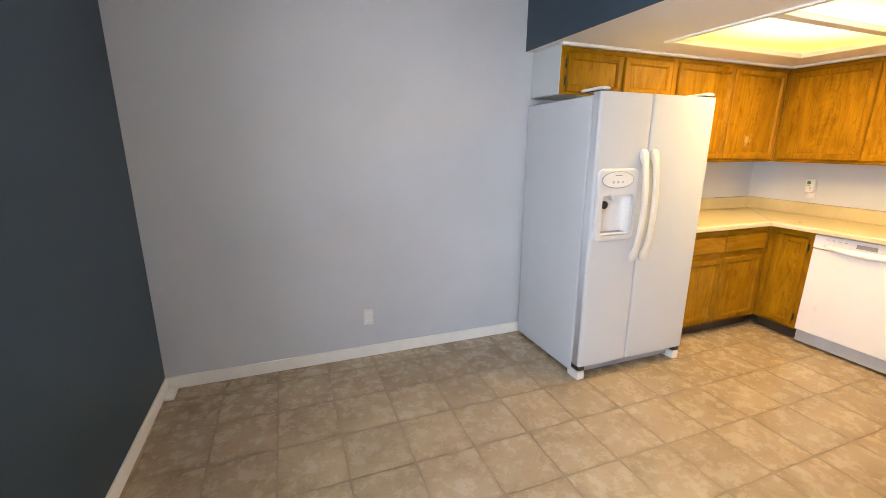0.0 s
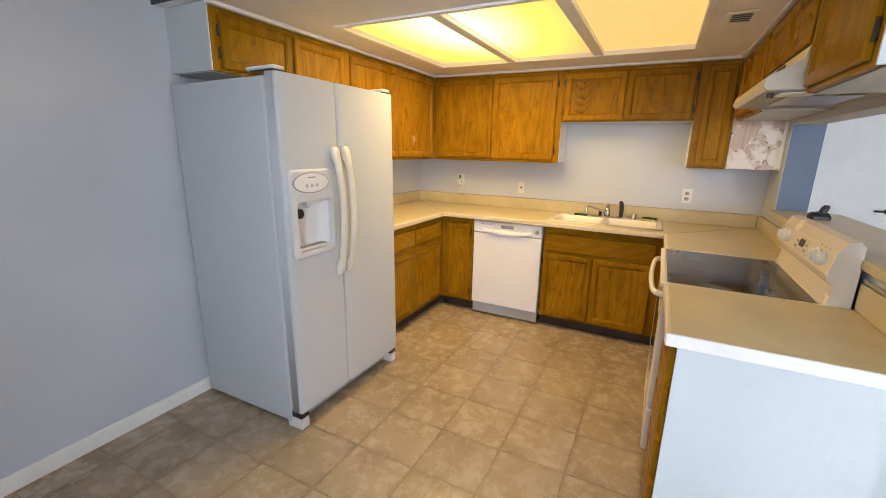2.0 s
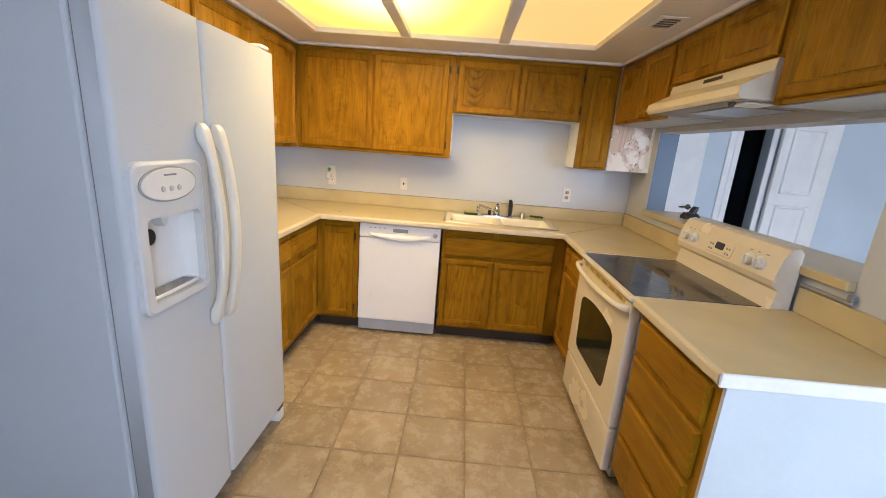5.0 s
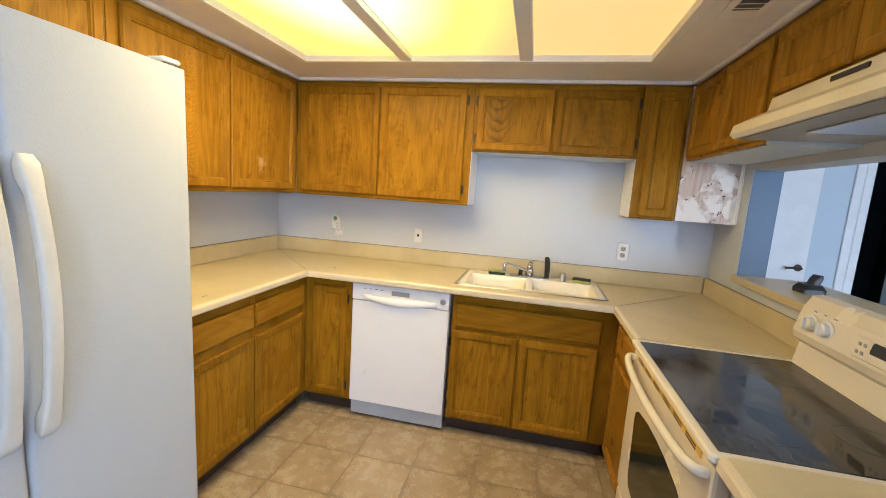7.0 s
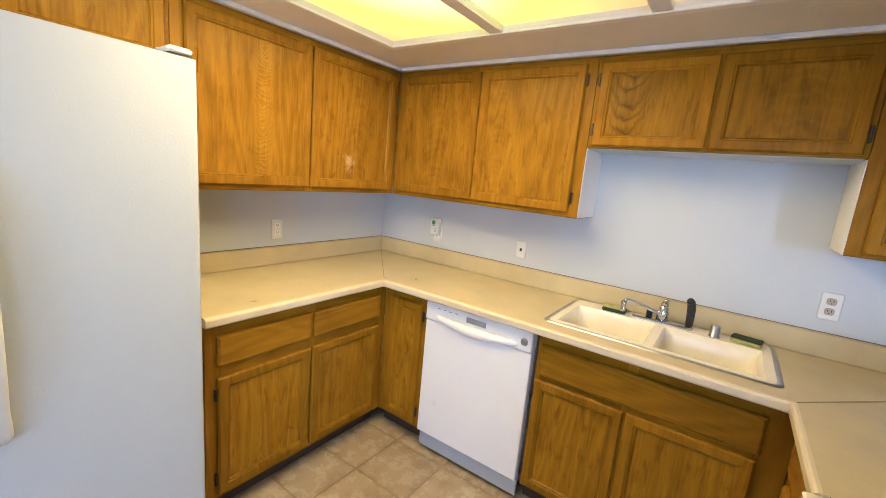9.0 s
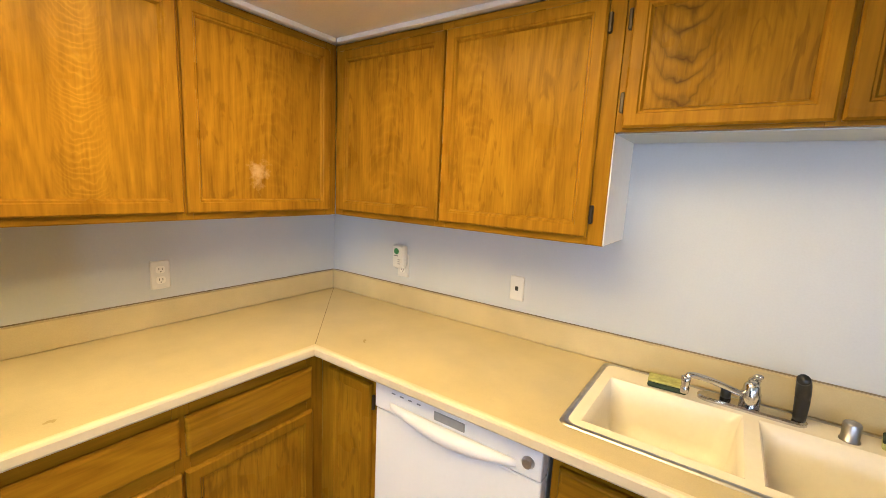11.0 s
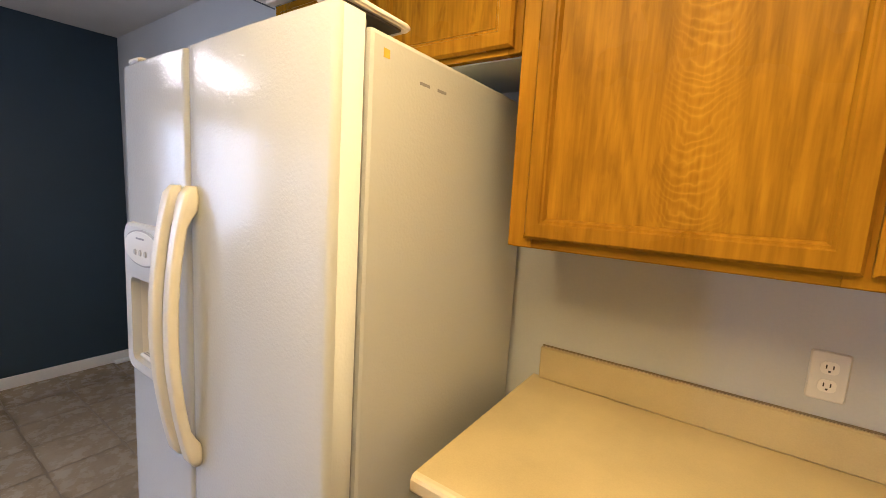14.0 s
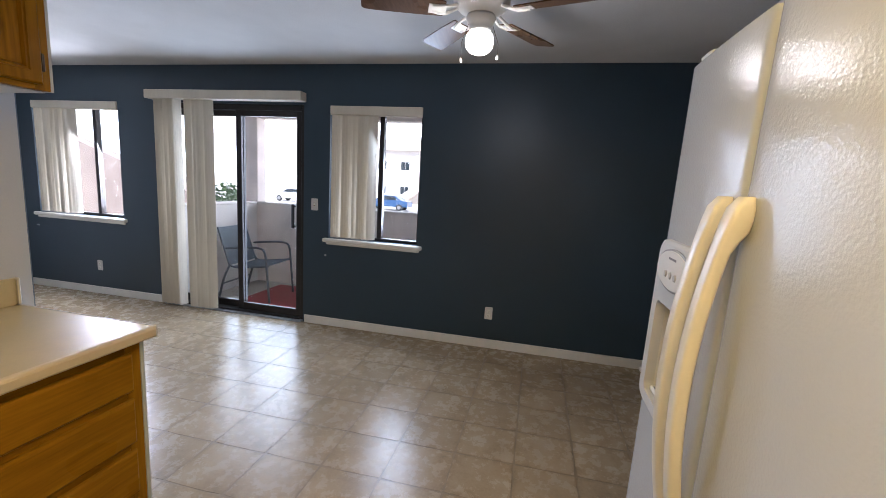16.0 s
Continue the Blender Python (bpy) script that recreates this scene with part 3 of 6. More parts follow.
W1 = (0.005, 0.900, 0.885, 2.125)
SD = (-1.955, -0.265, 0.0, 2.13)
W2 = (-3.640, -2.450, 0.885, 2.125)
structure("wall_west", holed_wall_x(WX - 0.14, WX, LIVS - 0.14, NY + 0.14, CEIL, (W1, SD, W2)), M_NAVY, "navy painted wall with two windows and a patio door")
structure("wall_north", B(WX, EX + 0.14, NY, NY + 0.14, 0, CEIL), M_GREY, "light blue-grey painted plaster wall")
structure("wall_east", B(EX, EX + 0.14, -0.09, NY, 0, CEIL), M_GREY, "light blue-grey painted wall behind the sink")
PO = (2.40, 4.14, 1.065, 1.66)                  # pass-through opening: x0, x1, z0, z1
outer = [[(1.96, y, 0), (EX, y, 0), (EX, y, SOFF), (1.96, y, SOFF)] for y in (-0.09, SY)]
inner = [[(PO[0], y, PO[2]), (PO[1], y, PO[2]), (PO[1], y, PO[3]), (PO[0], y, PO[3])] for y in (-0.09, SY)]
bm = loops(bmesh.new(), [outer[0], outer[1], inner[1], inner[0], outer[0]], cap0=False, cap1=False)
bmesh.ops.remove_doubles(bm, verts=bm.verts, dist=1e-5)
structure("wall_pass_through", bm, M_GREY, "light grey partition wall with a pass-through opening")
bm = bmesh.new()
box(bm, PO[1] - 0.004, PO[1], -0.093, SY - 0.004, PO[2], PO[3])
structure("wall_jamb", bm, M_BLUE, "blue painted jamb of the pass-through opening")
structure("wall_partition_end", B(1.956, 1.96, -0.094, SY, 0, SOFF), M_BLUE, "blue painted end of the partition wall")
structure("wall_partition_back", B(1.96, PO[0], -0.094, -0.09, 0, SOFF), M_BLUE, "blue painted back of the partition wall")
structure("wall_living_north", B(EX, HALLX + 0.12, -0.22, -0.09, 0, CEIL), M_BLUE, "blue-grey painted wall beyond the pass-through")
structure("wall_living_south", B(WX, HALLX + 3.6, LIVS - 0.14, LIVS, 0, CEIL), M_GREY, "pale grey painted living room wall")
HD = (-1.84, -1.53, 0.0, 2.03)                  # bedroom doorway in the hall wall
structure("wall_hall", holed_wall_x(HALLX, HALLX + 0.12, LIVS, -0.22, CEIL, (HD,)), M_HALL, "light blue-grey hall wall with doors")
BW = (-3.45, -2.75, 0.95, 2.0)
structure("wall_bedroom", holed_wall_x(HALLX + 3.4, HALLX + 3.5, LIVS, -0.22, CEIL, (BW,)), M_NAVY, "dark navy bedroom wall with a window")
structure("wall_bedroom_north", B(HALLX + 0.12, HALLX + 3.5, -0.34, -0.22, 0, CEIL), M_NAVY, "dark navy bedroom side wall")
structure("wall_bedroom_south", B(HALLX + 0.12, HALLX + 3.4, LIVS, LIVS + 0.01, 0, CEIL), M_NAVY, "dark navy bedroom back wall")
structure("ceiling", B(WX - 0.14, HALLX + 3.6, LIVS - 0.14, NY + 0.14, CEIL, CEIL + 0.15), M_CEIL, "off-white textured plaster ceiling", "ceiling")
# dropped kitchen ceiling with the opening of the light box
LX0, LX1, LY0, LY1 = 2.60, 3.84, 0.675, 2.455
SX = 1.938
bm = bmesh.new()
box(bm, SX, LX0, -0.09, NY, SOFF, CEIL)
box(bm, LX1, EX, -0.09, NY, SOFF, CEIL)
box(bm, LX0, LX1, -0.09, LY0, SOFF, CEIL)
box(bm, LX0, LX1, LY1, NY, SOFF, CEIL)
structure("ceiling_kitchen", bm, M_SOFFIT, "cream textured dropped kitchen ceiling", "ceiling")
structure("wall_soffit_face", B(SX - 0.006, SX, -0.09, NY, SOFF - 0.002, CEIL), M_NAVY, "navy painted face of the dropped ceiling")


def baseboard(x0, x1, y0, y1, h=0.082):
    tagged(part("baseboard", B(x0, x1, y0, y1, 0, h, 0.003), M_TRIM), "white painted wooden baseboard", "baseboard", kind="structure")


baseboard(WX, 1.99, NY - 0.013, NY)
baseboard(WX, WX + 0.013, SD[1] + 0.02, NY - 0.013)
baseboard(WX, WX + 0.013, LIVS + 0.013, SD[0] - 0.02)
baseboard(WX, HALLX, LIVS, LIVS + 0.013)
baseboard(HALLX - 0.013, HALLX, LIVS + 0.013, -2.56)

scrap = thing("baseboard_offcut", (-0.455, 2.99, 0.0), "short white painted baseboard offcut lying in the wall corner", "offcut")
part("board", B(-0.486, -0.432, 2.925, 3.056, 0.0005, 0.024, 0.006, 2), M_TRIM, scrap)

# ---- kitchen cabinets ----
# a cabinet front is drawn in u (along the run), v (out into the room) and z


def fronts(side, plane):
    return {"S": lambda u, v, z: (u, plane - v, z), "W": lambda u, v, z: (plane - v, u, z), "N": lambda u, v, z: (u, plane + v, z)}[side]


def fbox(bm, f, u0, u1, v0, v1, z0, z1, bevel=0.0):
    a, b = f(u0, v0, z0), f(u1, v1, z1)
    return box(bm, *(c for i in range(3) for c in (min(a[i], b[i]), max(a[i], b[i]))), bevel)


def grain_along(side):
    return M_WOODY if side == "W" else M_WOODX


FIGURES = {"S": {3.005: (3.33, 1.85, 16.0, 105, 0.075, 0.24), 3.592: (3.90, 1.7, -5.0, 42, 0.20, 0.08, (3.85, 1.53, 0.085))},
           "W": {1.083: (1.40, 1.9, 14.0, 34, 0.10, 0.95), 0.622: (0.80, 1.85, -3.0, 42, 0.22), 1.598: (2.02, 1.8, -14.0, 48, 0.08), 2.160: (2.43, 1.7, -6.0, 40, 0.16)}}


def cabinet_door(cab, f, side, u0, u1, z0, z1, hinge=0):
    """Routed frame and recessed veneer panel; hinge is -1 or 1 for the side that shows its hinges."""
    rings = []
    for ins, v in ((0, 0.001), (0, 0.012), (0.006, 0.019), (0.036, 0.019), (0.039, 0.0150), (0.044, 0.0150), (0.050, 0.005), (0.054, 0.003)):
        rings.append([f(u0 + ins, v, z0 + ins), f(u1 - ins, v, z0 + ins), f(u1 - ins, v, z1 - ins), f(u0 + ins, v, z1 - ins)])
    bm = loops(bmesh.new(), rings, cap0=True, cap1=False)
    door = part("door", bm, M_WOODV, cab, "stained oak frame-and-panel door")
    pm = M_PANELV
    if z1 > 1.5 and side in FIGURES and round(u0, 3) in FIGURES[side]:
        cu, cz, a, freq, width, *power = FIGURES[side][round(u0, 3)]
        axis = "y" if side == "W" else "x"
        o = BASE[cab.name]
        if len(power) > 1:
            power[1] = (power[1][0] - o["xyz".index(axis)], power[1][1] - o[2], power[1][2])
        pm = cathedral(wood("oak_flame_figure", "z", light=(0.385, 0.192, 0.002), dark=(0.142, 0.063, 0.0015), arch=0.8, flecks=0.2 if round(u0, 3) == 3.005 else 0.38), axis, cu - o["xyz".index(axis)], cz - o[2], a, freq, width, *power, tone=(0.07, 0.03, 0.003) if round(u0, 3) == 1.083 else (0.62, 0.34, 0.02))
    part("panel", fbox(bmesh.new(), f, u0 + 0.050, u1 - 0.050, 0.001, 0.0065, z0 + 0.050, z1 - 0.050), pm, door)
    if hinge:
        hu = u0 - 0.006 if hinge < 0 else u1 + 0.006
        for hz in (z0 + 0.07, z1 - 0.07):
            bm = fbox(bmesh.new(), f, hu - 0.006, hu + 0.006, 0.0, 0.012, hz - 0.028, hz + 0.028, 0.003)
            part("hinge", bm, M_BRASS, door, "small dark bronze hinge")
    return door


def drawer_front(cab, f, side, u0, u1, z0, z1, name="drawer_front"):
    rings = []
    for ins, v in ((0, 0.001), (0, 0.010), (0.004, 0.016), (0.010, 0.019)):
        rings.append([f(u0 + ins, v, z0 + ins), f(u1 - ins, v, z0 + ins), f(u1 - ins, v, z1 - ins), f(u0 + ins, v, z1 - ins)])
    return part(name, loops(bmesh.new(), rings), grain_along(side), cab)


def cabinet(name, side, plane, depth, u0, u1, z0, z1, label, doors=(), drawers=(), false=(), stiles=(), rails=(), toe=False, group="", under=None, body_top=None):
    f = fronts(side, plane)
    base = f((u0 + u1) / 2, -depth / 2, 0.0 if toe else z0)
    cab = thing(name, base, label, "cabinet", group)
    part("body", fbox(bmesh.new(), f, u0 + 0.001, u1 - 0.001, -depth + 0.004, -0.0195, z0, body_top or z1), M_WOODV, cab)
    if under:
        part("underside", fbox(bmesh.new(), f, u0 + 0.003, u1 - 0.003, -depth + 0.006, -0.022, z0 - 0.004, z0 - 0.0005), under, cab, "pale unstained underside")
    for a, b in stiles:
        part("stile", fbox(bmesh.new(), f, a, b, -0.019, 0, z0, z1, 0.0015), M_WOODV, cab)
    edges = sorted(stiles)
    for (a0, a1), (b0, b1) in zip(edges, edges[1:]):
        for c, d in rails:
            part("rail", fbox(bmesh.new(), f, a1, b0, -0.019, -0.0006, c, d, 0.001), grain_along(side), cab)
    for d in doors:
        cabinet_door(cab, f, side, *d)
    for d in drawers:
        drawer_front(cab, f, side, *d)
    for d in false:
        drawer_front(cab, f, side, *d, name="false_drawer_front")
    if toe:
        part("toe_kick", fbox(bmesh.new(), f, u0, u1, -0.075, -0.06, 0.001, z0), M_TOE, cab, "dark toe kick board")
    return cab


UT, UB, UM = 2.098, 1.366, 1.698     # upper cabinets: top, low bottom, high bottom
UPPER = "upper kitchen cabinets"
LOWER = "base kitchen cabinets"
cabinet("wall_cabinet", "S", 2.747, 0.32, 2.96, 4.228, UB, UT, "stained oak wall cabinet with two doors beside the fridge",
        doors=((3.005, 3.582, UB + 0.022, UT - 0.030), (3.592, 4.185, UB + 0.022, UT - 0.030)),
        stiles=((2.96, 3.02), (3.56, 3.615), (4.17, 4.228)), rails=((UB, UB + 0.045), (UT - 0.06, UT)), group=UPPER, under=M_WOODV)
over = cabinet("wall_cabinet", "S", 2.747, 0.32, 2.0, 2.958, 1.812, UT, "short stained oak cabinet with two doors above the fridge",
               doors=((2.045, 2.487, 1.825, UT - 0.030, -1), (2.512, 2.940, 1.825, UT - 0.030)),
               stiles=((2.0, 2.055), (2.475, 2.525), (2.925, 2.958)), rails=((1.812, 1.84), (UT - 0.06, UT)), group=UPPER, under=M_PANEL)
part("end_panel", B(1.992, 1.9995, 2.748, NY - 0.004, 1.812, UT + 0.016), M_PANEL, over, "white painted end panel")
cabinet("wall_cabinet", "W", 4.230, 0.268, 1.553, 2.746, UB, UT, "stained oak wall cabinet with two tall doors",
        doors=((1.598, 2.150, UB + 0.022, UT - 0.030, -1), (2.160, 2.708, UB + 0.022, UT - 0.030)),
        stiles=((1.553, 1.612), (2.13, 2.18), (2.70, 2.746)), rails=((UB, UB + 0.045), (UT - 0.06, UT)), group=UPPER, under=M_WOODV)
cabinet("wall_cabinet", "W", 4.230, 0.268, 0.605, 1.551, UM, UT, "short stained oak cabinet with two doors above the sink",
        doors=((1.083, 1.532, UM + 0.010, UT - 0.030, 1), (0.622, 1.073, UM + 0.010, UT - 0.030, -1)),
        stiles=((0.605, 0.64), (1.06, 1.10), (1.515, 1.551)), rails=((UM, UM + 0.035), (UT - 0.06, UT)), group=UPPER, under=M_PANEL)
nar = cabinet("wall_cabinet", "W", 4.230, 0.268, 0.362, 0.603, UB, UT, "narrow stained oak wall cabinet in the corner",
              doors=((0.378, 0.560, UB + 0.012, UT - 0.030),), stiles=((0.362, 0.39), (0.545, 0.603)), rails=((UB, UB + 0.035), (UT - 0.06, UT)), group=UPPER, under=M_WOODV)
part("end_panel", B(4.235, 4.498, 0.6032, 0.606, UB, UM - 0.002), M_TRIM, nar, "cream unstained cabinet side")
e1 = [o for o in bpy.data.objects if o.get("label", "").startswith("stained oak wall cabinet with two tall")][0]
part("end_panel", B(4.235, 4.498, 1.5495, 1.5535, UB, UM - 0.002), M_TRIM, e1, "cream unstained cabinet side")
blind = thing("corner_cabinet", (4.36, 0.2, UB), "blind corner cabinet with scraped and peeling veneer", "cabinet", UPPER)
part("body", B(4.240, EX - 0.004, SY + 0.002, 0.360, UB, UT), M_WOODV, blind)
part("veneer_panel", B(4.226, 4.2395, 0.066, 0.360, UB, UT), M_DAMAGED, blind, "scraped veneer with bare patches")
part("filler_strip", B(4.222, 4.2395, SY + 0.001, 0.0655, UB, UM), M_TRIM, blind, "white filler strip")

SF = 0.345
hoodside = cabinet("wall_cabinet", "N", SF, 0.298, 3.412, 4.224, UM, UT, "short stained oak wall cabinet beside the cooker hood",
        doors=((3.440, 3.806, UM + 0.015, UT - 0.022), (3.816, 4.190, UM + 0.015, UT - 0.022)),
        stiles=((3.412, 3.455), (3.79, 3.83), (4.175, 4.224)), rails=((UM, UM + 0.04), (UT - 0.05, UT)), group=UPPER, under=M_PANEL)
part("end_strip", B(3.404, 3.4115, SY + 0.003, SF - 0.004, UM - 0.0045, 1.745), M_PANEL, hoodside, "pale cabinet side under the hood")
cabinet("wall_cabinet", "N", SF, 0.298, 2.602, 3.410, 1.850, UT, "small stained oak cabinet above the cooker hood",
        doors=((2.625, 3.000, 1.860, UT - 0.022), (3.010, 3.388, 1.860, UT - 0.022)),
        stiles=((2.602, 2.64), (2.985, 3.025), (3.375, 3.410)), rails=((1.850, 1.88), (UT - 0.05, UT)), group=UPPER)
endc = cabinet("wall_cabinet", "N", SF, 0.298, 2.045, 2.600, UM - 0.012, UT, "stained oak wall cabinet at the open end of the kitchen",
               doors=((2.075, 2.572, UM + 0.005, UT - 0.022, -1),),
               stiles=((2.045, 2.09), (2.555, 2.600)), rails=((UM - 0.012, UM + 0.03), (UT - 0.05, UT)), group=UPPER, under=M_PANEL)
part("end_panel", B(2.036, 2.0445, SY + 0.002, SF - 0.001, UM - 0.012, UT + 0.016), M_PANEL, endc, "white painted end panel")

BZ0, BZ1 = 0.095, 0.874
cabinet("base_cabinet", "S", 2.487, 0.575, 2.948, 3.95, BZ0, BZ1, "stained oak base cabinet with two drawers over two doors",
        drawers=((2.992, 3.430, 0.690, 0.818), (3.446, 3.892, 0.690, 0.818)), doors=((2.992, 3.430, 0.120, 0.642, -1), (3.440, 3.892, 0.120, 0.642)),
        stiles=((2.948, 3.01), (3.415, 3.46), (3.875, 3.95)), rails=((BZ0, 0.135), (0.63, 0.70), (0.805, BZ1)), toe=True, group=LOWER)
cabinet("base_cabinet", "W", 3.948, 0.545, 2.172, 2.4862, BZ0, BZ1, "narrow stained oak base cabinet in the corner",
        doors=((2.205, 2.432, 0.118, 0.820, -1),), stiles=((2.172, 2.22), (2.415, 2.4862)), rails=((BZ0, 0.135), (0.805, BZ1)), toe=True, group=LOWER)
cabinet("base_cabinet", "W", 3.948, 0.545, 0.6405, 1.548, BZ0, BZ1, "stained oak sink base cabinet with two doors",
        false=((0.722, 1.526, 0.672, 0.815),), doors=((1.158, 1.540, 0.112, 0.648, 1), (0.728, 1.148, 0.112, 0.648)),
        stiles=((0.6405, 0.74), (1.135, 1.17), (1.522, 1.548)), rails=((BZ0, 0.125), (0.635, 0.685), (0.80, BZ1)), toe=True, group=LOWER, body_top=0.72)
cabinet("base_cabinet", "N", 0.640, 0.59, 3.392, 3.943, BZ0, BZ1, "stained oak base cabinet between cooker and corner",
        drawers=((3.43, 3.87, 0.690, 0.818),), doors=((3.43, 3.87, 0.120, 0.642),),
        stiles=((3.392, 3.45), (3.85, 3.943)), rails=((BZ0, 0.135), (0.63, 0.70), (0.805, BZ1)), toe=True, group=LOWER)
pen = cabinet("drawer_cabinet", "N", 0.650, 0.60, 2.048, 2.598, BZ0, BZ1, "stained oak drawer cabinet with four drawers at the peninsula end",
              drawers=((2.085, 2.568, 0.700, 0.838), (2.085, 2.568, 0.510, 0.672), (2.085, 2.568, 0.318, 0.482), (2.085, 2.568, 0.122, 0.290)),
              stiles=((2.048, 2.10), (2.55, 2.598)), rails=((BZ0, 0.125), (0.285, 0.325), (0.475, 0.515), (0.665, 0.705), (0.83, BZ1)), toe=True, group=LOWER)
part("end_panel", B(2.034, 2.0475, SY - 0.10, 0.652, 0.003, BZ1), M_PANEL, pen, "white painted scuffed end panel")
part("corner_strip", B(2.026, 2.0335, -0.088, -0.03, 0.003, 1.0), M_TRIM, pen, "white corner strip")

# ---- worktop ----
TZ0, TZ1 = 0.876, 0.914
SINK = (3.985, 4.455, 0.712, 1.540)
top = thing("worktop", (4.2, 1.6, TZ0), "beige speckled laminate worktop with a rolled front edge", "worktop")
CF, CN = 3.872, 2.437                # front edges of the sink run and the fridge run
bm = bmesh.new()
prism(bm, ((2.932, CN + 0.018), (CF + 0.0185, CN + 0.018), (EX - 0.003, NY - 0.003), (2.932, NY - 0.003)), TZ0, TZ1)
part("slab", bm, M_TOP, top)
slab_ring = [[(CF + 0.018, CN + 0.016, z), (CF + 0.018, 0.674, z), (EX - 0.002, 0.052, z), (EX - 0.002, NY - 0.005, z)] for z in (TZ0, TZ1)]
hole_ring = [[(SINK[0], SINK[3], z), (SINK[0], SINK[2], z), (SINK[1], SINK[2], z), (SINK[1], SINK[3], z)] for z in (TZ0, TZ1)]
part("slab", loops(bmesh.new(), [slab_ring[0], slab_ring[1], hole_ring[1], hole_ring[0], slab_ring[0]], cap0=False, cap1=False), M_TOP, top)
bm = bmesh.new()
prism(bm, ((3.388, SY + 0.002), (EX - 0.004, SY + 0.002), (CF + 0.0165, 0.672), (3.388, 0.672)), TZ0, TZ1)
part("slab", bm, M_TOP, top)


def nose(bm, p, q, out):
    """A rolled front edge from p to q; out points away from the slab."""
    rings = []
    for e in (p, q):
        ring = [(e[0] + out[0] * a, e[1] + out[1] * a, z) for a, z in ((0, TZ1), (0.008, TZ1 - 0.0008), (0.014, TZ1 - 0.004), (0.0175, TZ1 - 0.010), (0.018, TZ0 + 0.006), (0.014, TZ0), (0, TZ0))]
        rings.append(ring)
    return loops(bm, rings)


bm = bmesh.new()
nose(bm, (2.932, CN + 0.018), (CF + 0.018, CN + 0.018), (0, -1))
nose(bm, (CF + 0.018, CN + 0.016), (CF + 0.018, 0.674), (-1, 0))
nose(bm, (3.388, 0.672), (CF + 0.018, 0.672), (0, 1))
part("rolled_edge", bm, M_ROLL, top)
bm = bmesh.new()
box(bm, 2.955, EX - 0.024, NY - 0.022, NY - 0.002, TZ1, 1.018, 0.004)
part("backsplash", bm, M_TOP, top)
part("backsplash", B(EX - 0.022, EX - 0.002, SY + 0.022, NY - 0.002, TZ1, 1.018, 0.004), M_TOP, top)
part("backsplash", B(3.388, EX - 0.024, SY + 0.001, SY + 0.021, TZ1, 1.018, 0.004), M_TOP, top)
for x0, x1, y0, y1 in ((3.39, EX - 0.03, SY + 0.001, SY + 0.010), (2.957, EX - 0.012, NY - 0.012, NY - 0.001), (EX - 0.012, EX - 0.001, SY + 0.03, NY - 0.013)):
    part("caulk_line", B(x0, x1, y0, y1, 1.0185, 1.0203), M_SEAM, top, "dark grimy line along the backsplash")
bm = bmesh.new()
prism(bm, ((CF + 0.018, CN + 0.0195), (CF + 0.0205, CN + 0.018), (EX - 0.03, NY - 0.0325), (EX - 0.032, NY - 0.031)), TZ1, TZ1 + 0.0006)
part("seam", bm, M_SEAM, top, "dark mitre seam")

bm = bmesh.new()
prism(bm, ((CF + 0.0185, 0.6735), (CF + 0.0205, 0.6755), (4.375, 0.1945), (4.373, 0.1925)), TZ1, TZ1 + 0.0006)
part("seam", bm, M_SEAM, top, "dark mitre seam")
part("burn_mark", lathe(bmesh.new(), ((0.006, 0.0), (0.004, 0.0007), (0.0, 0.0008)), (3.771, 0.115, TZ1), seg=9), M_SEAM, top, "small dark burn mark")

ptop = thing("peninsula_worktop", (2.3, 0.37, TZ0), "beige laminate worktop with a worn white end edge", "worktop")
part("slab", B(2.022, 2.604, SY + 0.002, 0.676, TZ0, TZ1), M_TOP, ptop)
bm = bmesh.new()
nose(bm, (2.022, 0.676), (2.604, 0.676), (0, 1))
part("rolled_edge", bm, M_ROLL, ptop)
bm = bmesh.new()
box(bm, 2.012, 2.0215, SY - 0.004, 0.690, TZ0 - 0.004, TZ1 + 0.0012, 0.003)
part("end_edge", bm, M_TOPEDGE, ptop, "chipped white end edge")
part("backsplash", B(2.022, 2.604, SY + 0.001, SY + 0.021, TZ1, 1.018, 0.004), M_TOP, ptop)
part("backsplash_end", B(2.012, 2.0215, SY - 0.004, SY + 0.026, TZ1 + 0.0015, 1.021, 0.004), M_TOPEDGE, ptop, "white rounded backsplash end")

# ledge of the pass-through
ledge = thing("bar_ledge", (3.2, -0.1, 1.066), "beige laminate ledge in the pass-through opening", "ledge")
part("board", B(PO[0] + 0.002, PO[1] - 0.006, -0.30, SY + 0.030, 1.067, 1.105, 0.006, 2), M_TOP, ledge)

# ---- sink ----
sink = thing("kitchen_sink", (4.2, 1.12, 0.80), "bisque double-bowl sink with a steel rim", "sink")
sx0, sx1, sy0, sy1 = SINK
bm = bmesh.new()
rings = []
for ins, z in ((-0.016, TZ1 + 0.0005), (-0.014, TZ1 + 0.0045), (-0.004, TZ1 + 0.006), (0.004, TZ1 + 0.003)):
    rings.append([(x, y, z) for x, y in rrect(sx0 + ins, sx1 - ins, sy0 + ins, sy1 - ins, 0.03)])
part("steel_rim", loops(bm, rings, cap0=False, cap1=False), M_STEEL, sink, "dull steel rim", smooth=True)
bowls = ((sx0 + 0.035, sx1 - 0.105, 1.145, sy1 - 0.035), (sx0 + 0.035, sx1 - 0.105, sy0 + 0.035, 1.110))
bm = bmesh.new()
zr = TZ1 + 0.0035
